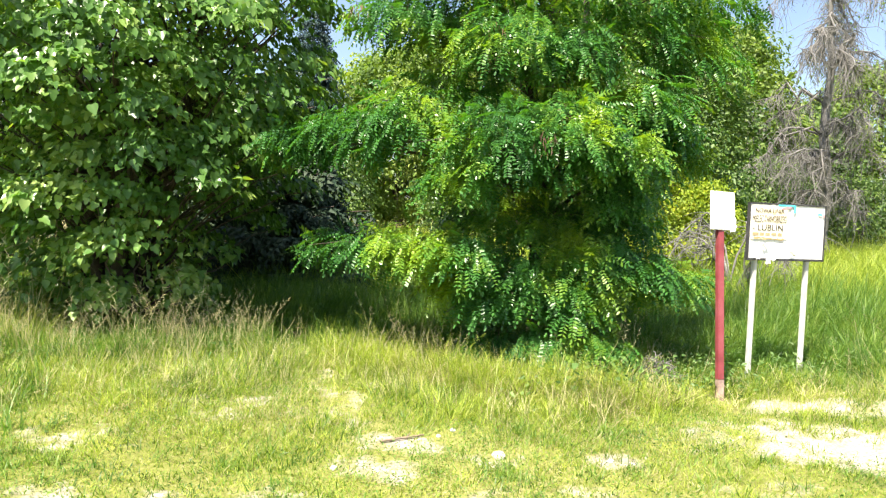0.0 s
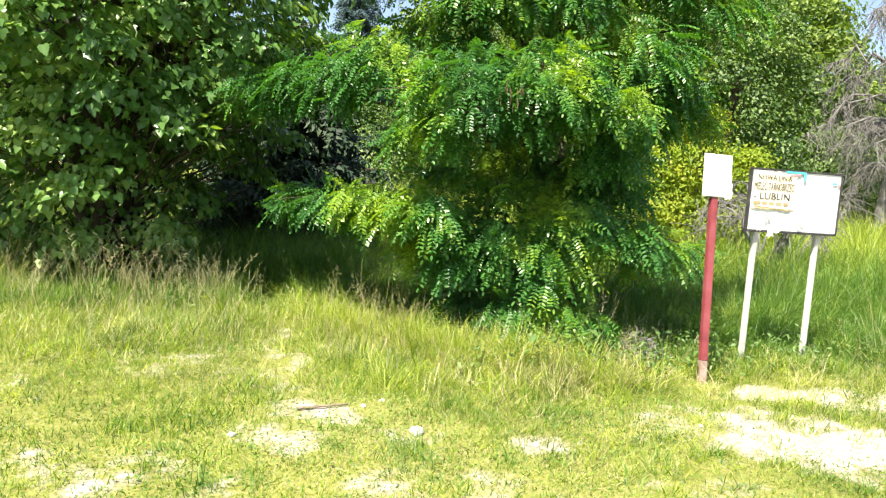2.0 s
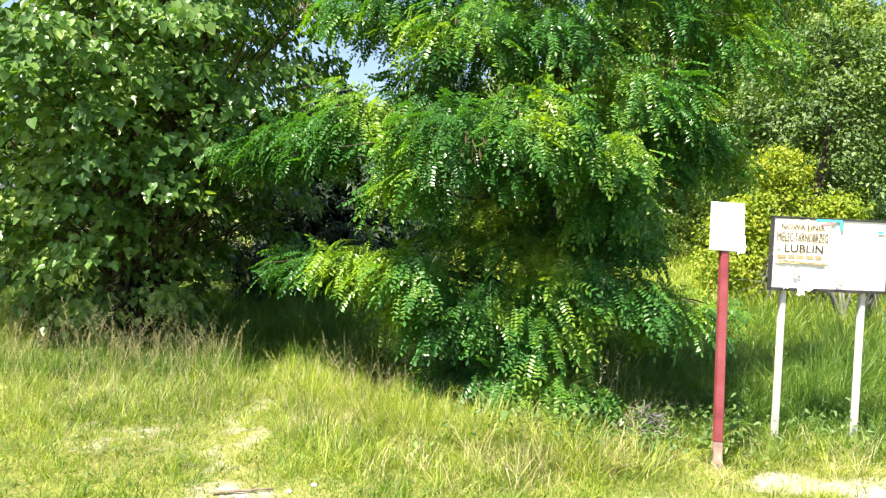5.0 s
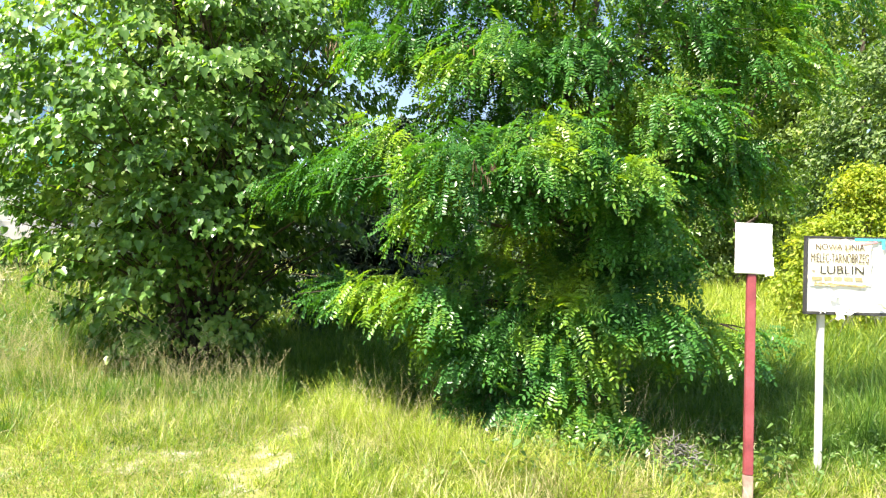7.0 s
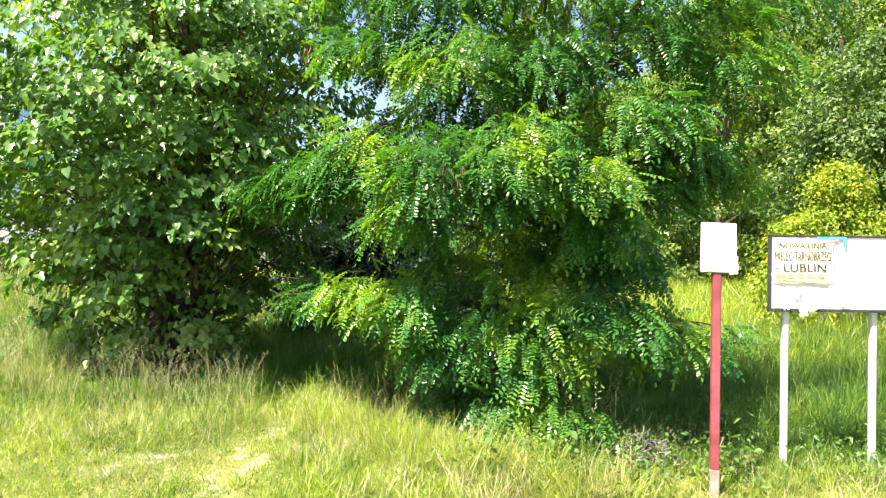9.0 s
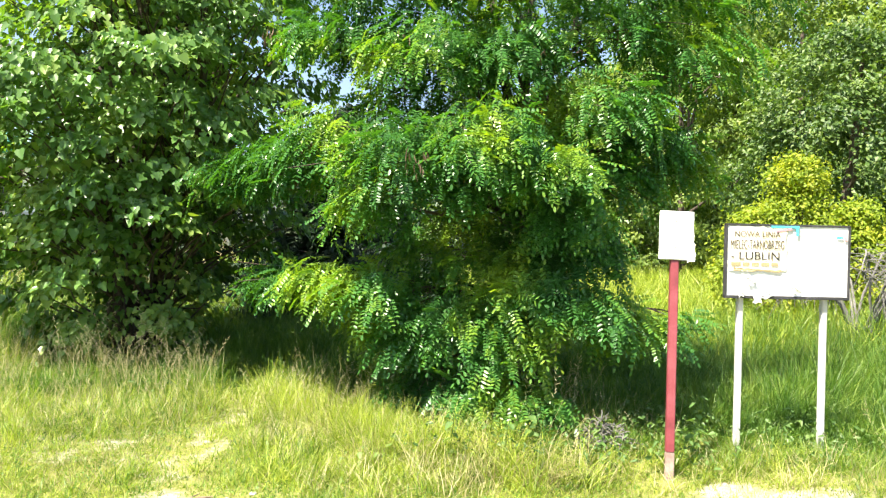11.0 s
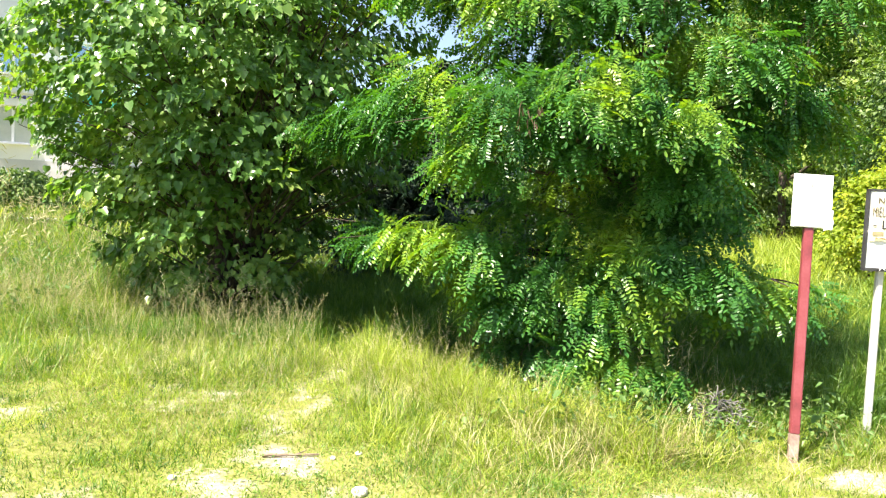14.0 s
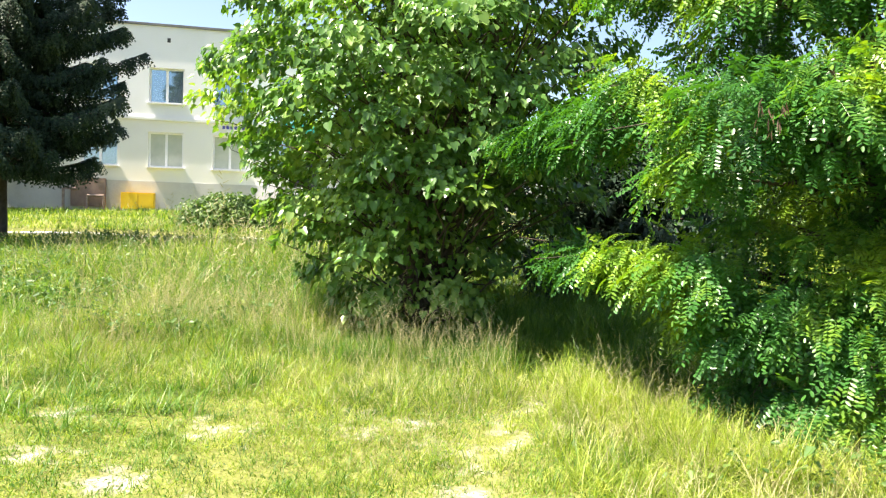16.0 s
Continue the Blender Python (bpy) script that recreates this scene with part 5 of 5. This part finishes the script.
tussocks("seeding_grass", along(EDGE_RIGHT, 34, 0.12), 4, 0.5, M_GRASS, "tall pale grass stems with seed heads", STEM, 0.007, 0.6)

# ---- small things ----
def stone(x, y, r, squash, label, seed):
    rr = random.Random(seed)
    bm = bmesh.new()
    bmesh.ops.create_icosphere(bm, subdivisions=2, radius=r)
    for v in bm.verts:
        v.co *= 1 + 0.22 * noise.noise(v.co / r * 1.1 + Vector((seed, 0, 0)))
        v.co.z *= squash
    ob = part("stone", bm, M_STONE, None)
    ob.matrix_world = pose(x, y, float(height(x, y)) + r * squash * 0.55, 0, 0, rr.uniform(0, 360))
    return tagged(ob, label, "stone")


stone(0.41, 4.6, 0.045, 0.65, "small pale stone lying in trodden grass", 1)
stone(0.12, 5.08, 0.022, 0.6, "small white pebble lying on bare sand", 2)
for k, (sx, sy) in enumerate([(-0.1, 4.62), (0.02, 4.95), (1.1, 4.5), (1.36, 4.62), (2.2, 5.2), (-0.6, 4.3)]):
    stone(sx, sy, 0.012 + 0.006 * (k % 3), 0.7, "tiny pebble on trodden sand", 5 + k)


def stick():
    p = bent((-0.16, 0, 0.012), (0.16, 0.1, 0.016), 0, 8, 0.006)
    me = tubes_mesh("stick", [(p, np.linspace(0.011, 0.006, 8)), (bent(p[4], p[4] + np.array([0.05, 0.07, 0.01]), 0, 4), np.linspace(0.006, 0.003, 4))], M_TWIG, 6)
    ob = new("stick", me)
    ob.matrix_world = pose(-0.21, 4.82, float(height(-0.21, 4.82)), 0, 0, 15)
    return tagged(ob, "dry crooked stick lying on the sandy patch", "stick")


stick()


def twig_heap():
    x, y = 2.05, 6.85
    tw = []
    for _ in range(170):
        a, r = rng.random() * 6.28, rng.random() ** 0.7 * 0.24
        o = np.array([r * np.cos(a), r * np.sin(a) * 0.8, 0.02 + 0.26 * (1 - r / 0.26) * rng.random()])
        d = unit(rng.normal(0, 1, 3) * np.array([1, 1, 0.6]))
        L_ = rng.uniform(0.08, 0.2)
        q_ = bent(o - d * L_ / 2, o + d * L_ / 2, 0.01, 4, 0.008)
        q_[:, 2] = np.maximum(q_[:, 2], 0.005)
        tw.append((q_, np.linspace(0.006, 0.003, 4)))
    ob = new("twig_heap", tubes_mesh("twig_heap", tw, M_GREYBARK, 4))
    ob.matrix_world = pose(x, y, float(height(x, y)))
    return tagged(ob, "heap of dry grey twigs under the locust", "twigs", kind="stuff")


twig_heap()


def weed(x, y, tall, n, label, seed):
    """A broad-leaved weed: a stem with alternate toothed leaves."""
    r = np.random.default_rng(seed)
    th = empty("weed", pose(x, y, float(height(x, y)), 0, 0, r.uniform(0, 360)), label, "plant", "weeds in the grass")
    st = bent((0, 0, 0), (0.05, 0.03, tall), 0, 5, 0.008)
    part("stem", tubes_mesh("stem", [(st, np.linspace(0.005, 0.002, 5))], M_WEED, 5), M_WEED, th)
    for k in range(n):
        t = 0.3 + 0.7 * k / n
        o = np.array([[np.interp(t, np.linspace(0, 1, 5), st[:, q_]) for q_ in range(3)]])
        a = k * 2.4
        d = np.array([[np.cos(a), np.sin(a), 0.15 - 0.4 * r.random()]])
        part("leaf", scatter("leaf", [plain_leaf(0.6, 0.3)], o, frames_from(d, np.array([[0, 0, 1.0]]), [r.uniform(0.06, 0.11)]), M_WEED), M_WEED, th)


for k, (wx, wy) in enumerate([(1.3, 6.35), (1.42, 6.2), (1.1, 6.0), (2.75, 7.05), (2.7, 6.8), (1.6, 6.4)]):
    weed(wx, wy, 0.3 + 0.06 * (k % 4), 7, "broad-leaved green weed among the grass", 40 + k)

# loose tufts over the front of the meadow
SPOTS = np.stack([rng.uniform(-6.5, 5.5, 900), rng.uniform(3.0, 6.9, 900)], 1)
SPOTS = SPOTS[(bare(SPOTS[:, 0], SPOTS[:, 1]) < 0.5) & (rng.random(900) < patchy(SPOTS[:, 0], SPOTS[:, 1], 1.4, 9.0) * 1.3)]
FRONT, BACK = SPOTS[SPOTS[:, 1] < 5.2], SPOTS[SPOTS[:, 1] >= 5.2]
tussocks("tuft_grass", FRONT, 26, 0.13, M_LUSH_SHADED, "small fresh green tufts in trodden grass", BL, 0.006, 1.0)
tussocks("tuft_grass", BACK, 32, 0.26, M_GRASS, "loose arching yellow-green grass tufts", BL, 0.006, 1.0)
tussocks("dry_tufts", BACK[::3], 20, 0.30, M_STRAW, "loose tufts of dry straw grass", BL, 0.005, 1.2)
LAWN = np.stack([rng.uniform(-9.5, -2.8, 900), rng.uniform(3.8, 10.5, 900)], 1)
LAWN = LAWN[(rng.random(900) < patchy(LAWN[:, 0], LAWN[:, 1], 0.9, 5.0) * 1.2) & (np.hypot(LAWN[:, 0] + 3.7, LAWN[:, 1] - 8.35) > 1.6)]
tussocks("lawn_tufts", LAWN, 22, 0.3, M_LUSH_SHADED, "coarse dark green tufts in the lawn", BL, 0.009, 0.9)
tussocks("dry_tufts", LAWN[::4], 14, 0.36, M_STRAW, "pale dry tufts in the lawn", BL, 0.006, 1.0)

# broad-leaved herbs in the lawn, at the maple's foot and round the boards
HERBS = np.stack([rng.uniform(-16.0, -4.6, 1500), rng.uniform(5.5, 15.5, 1500)], 1)
HERBS = HERBS[(rng.random(1500) < patchy(HERBS[:, 0], HERBS[:, 1], 0.8, 3.3) * 1.6 - 0.35) & (off_path(HERBS[:, 0], HERBS[:, 1]) > 0)]
herbs("lawn_herbs", HERBS, 46, 0.36, M_WEED, "patches of dark green leafy weeds in the lawn", 0.075)
NEAR_HERBS = np.concatenate([along(EDGE_LEFT, 40, 0.2), along([(0.6, 6.1), (1.6, 6.3), (2.6, 7.0), (3.9, 7.6)], 60, 0.22)])
herbs("meadow_herbs", NEAR_HERBS, 26, 0.24, M_WEED, "low leafy weeds along the shaded edge", 0.05)
CLOVER = np.stack([rng.uniform(-6.5, 4.5, 4200), rng.uniform(2.6, 6.6, 4200)], 1)
CLOVER = CLOVER[(bare(CLOVER[:, 0], CLOVER[:, 1]) < 0.6) & (rng.random(4200) < patchy(CLOVER[:, 0], CLOVER[:, 1], 1.9, 8.0) * 1.5 - 0.2)]
herbs("clover_patches", CLOVER, 16, 0.07, M_LUSH_SHADED, "low small-leaved clover in the trodden grass", 0.018)
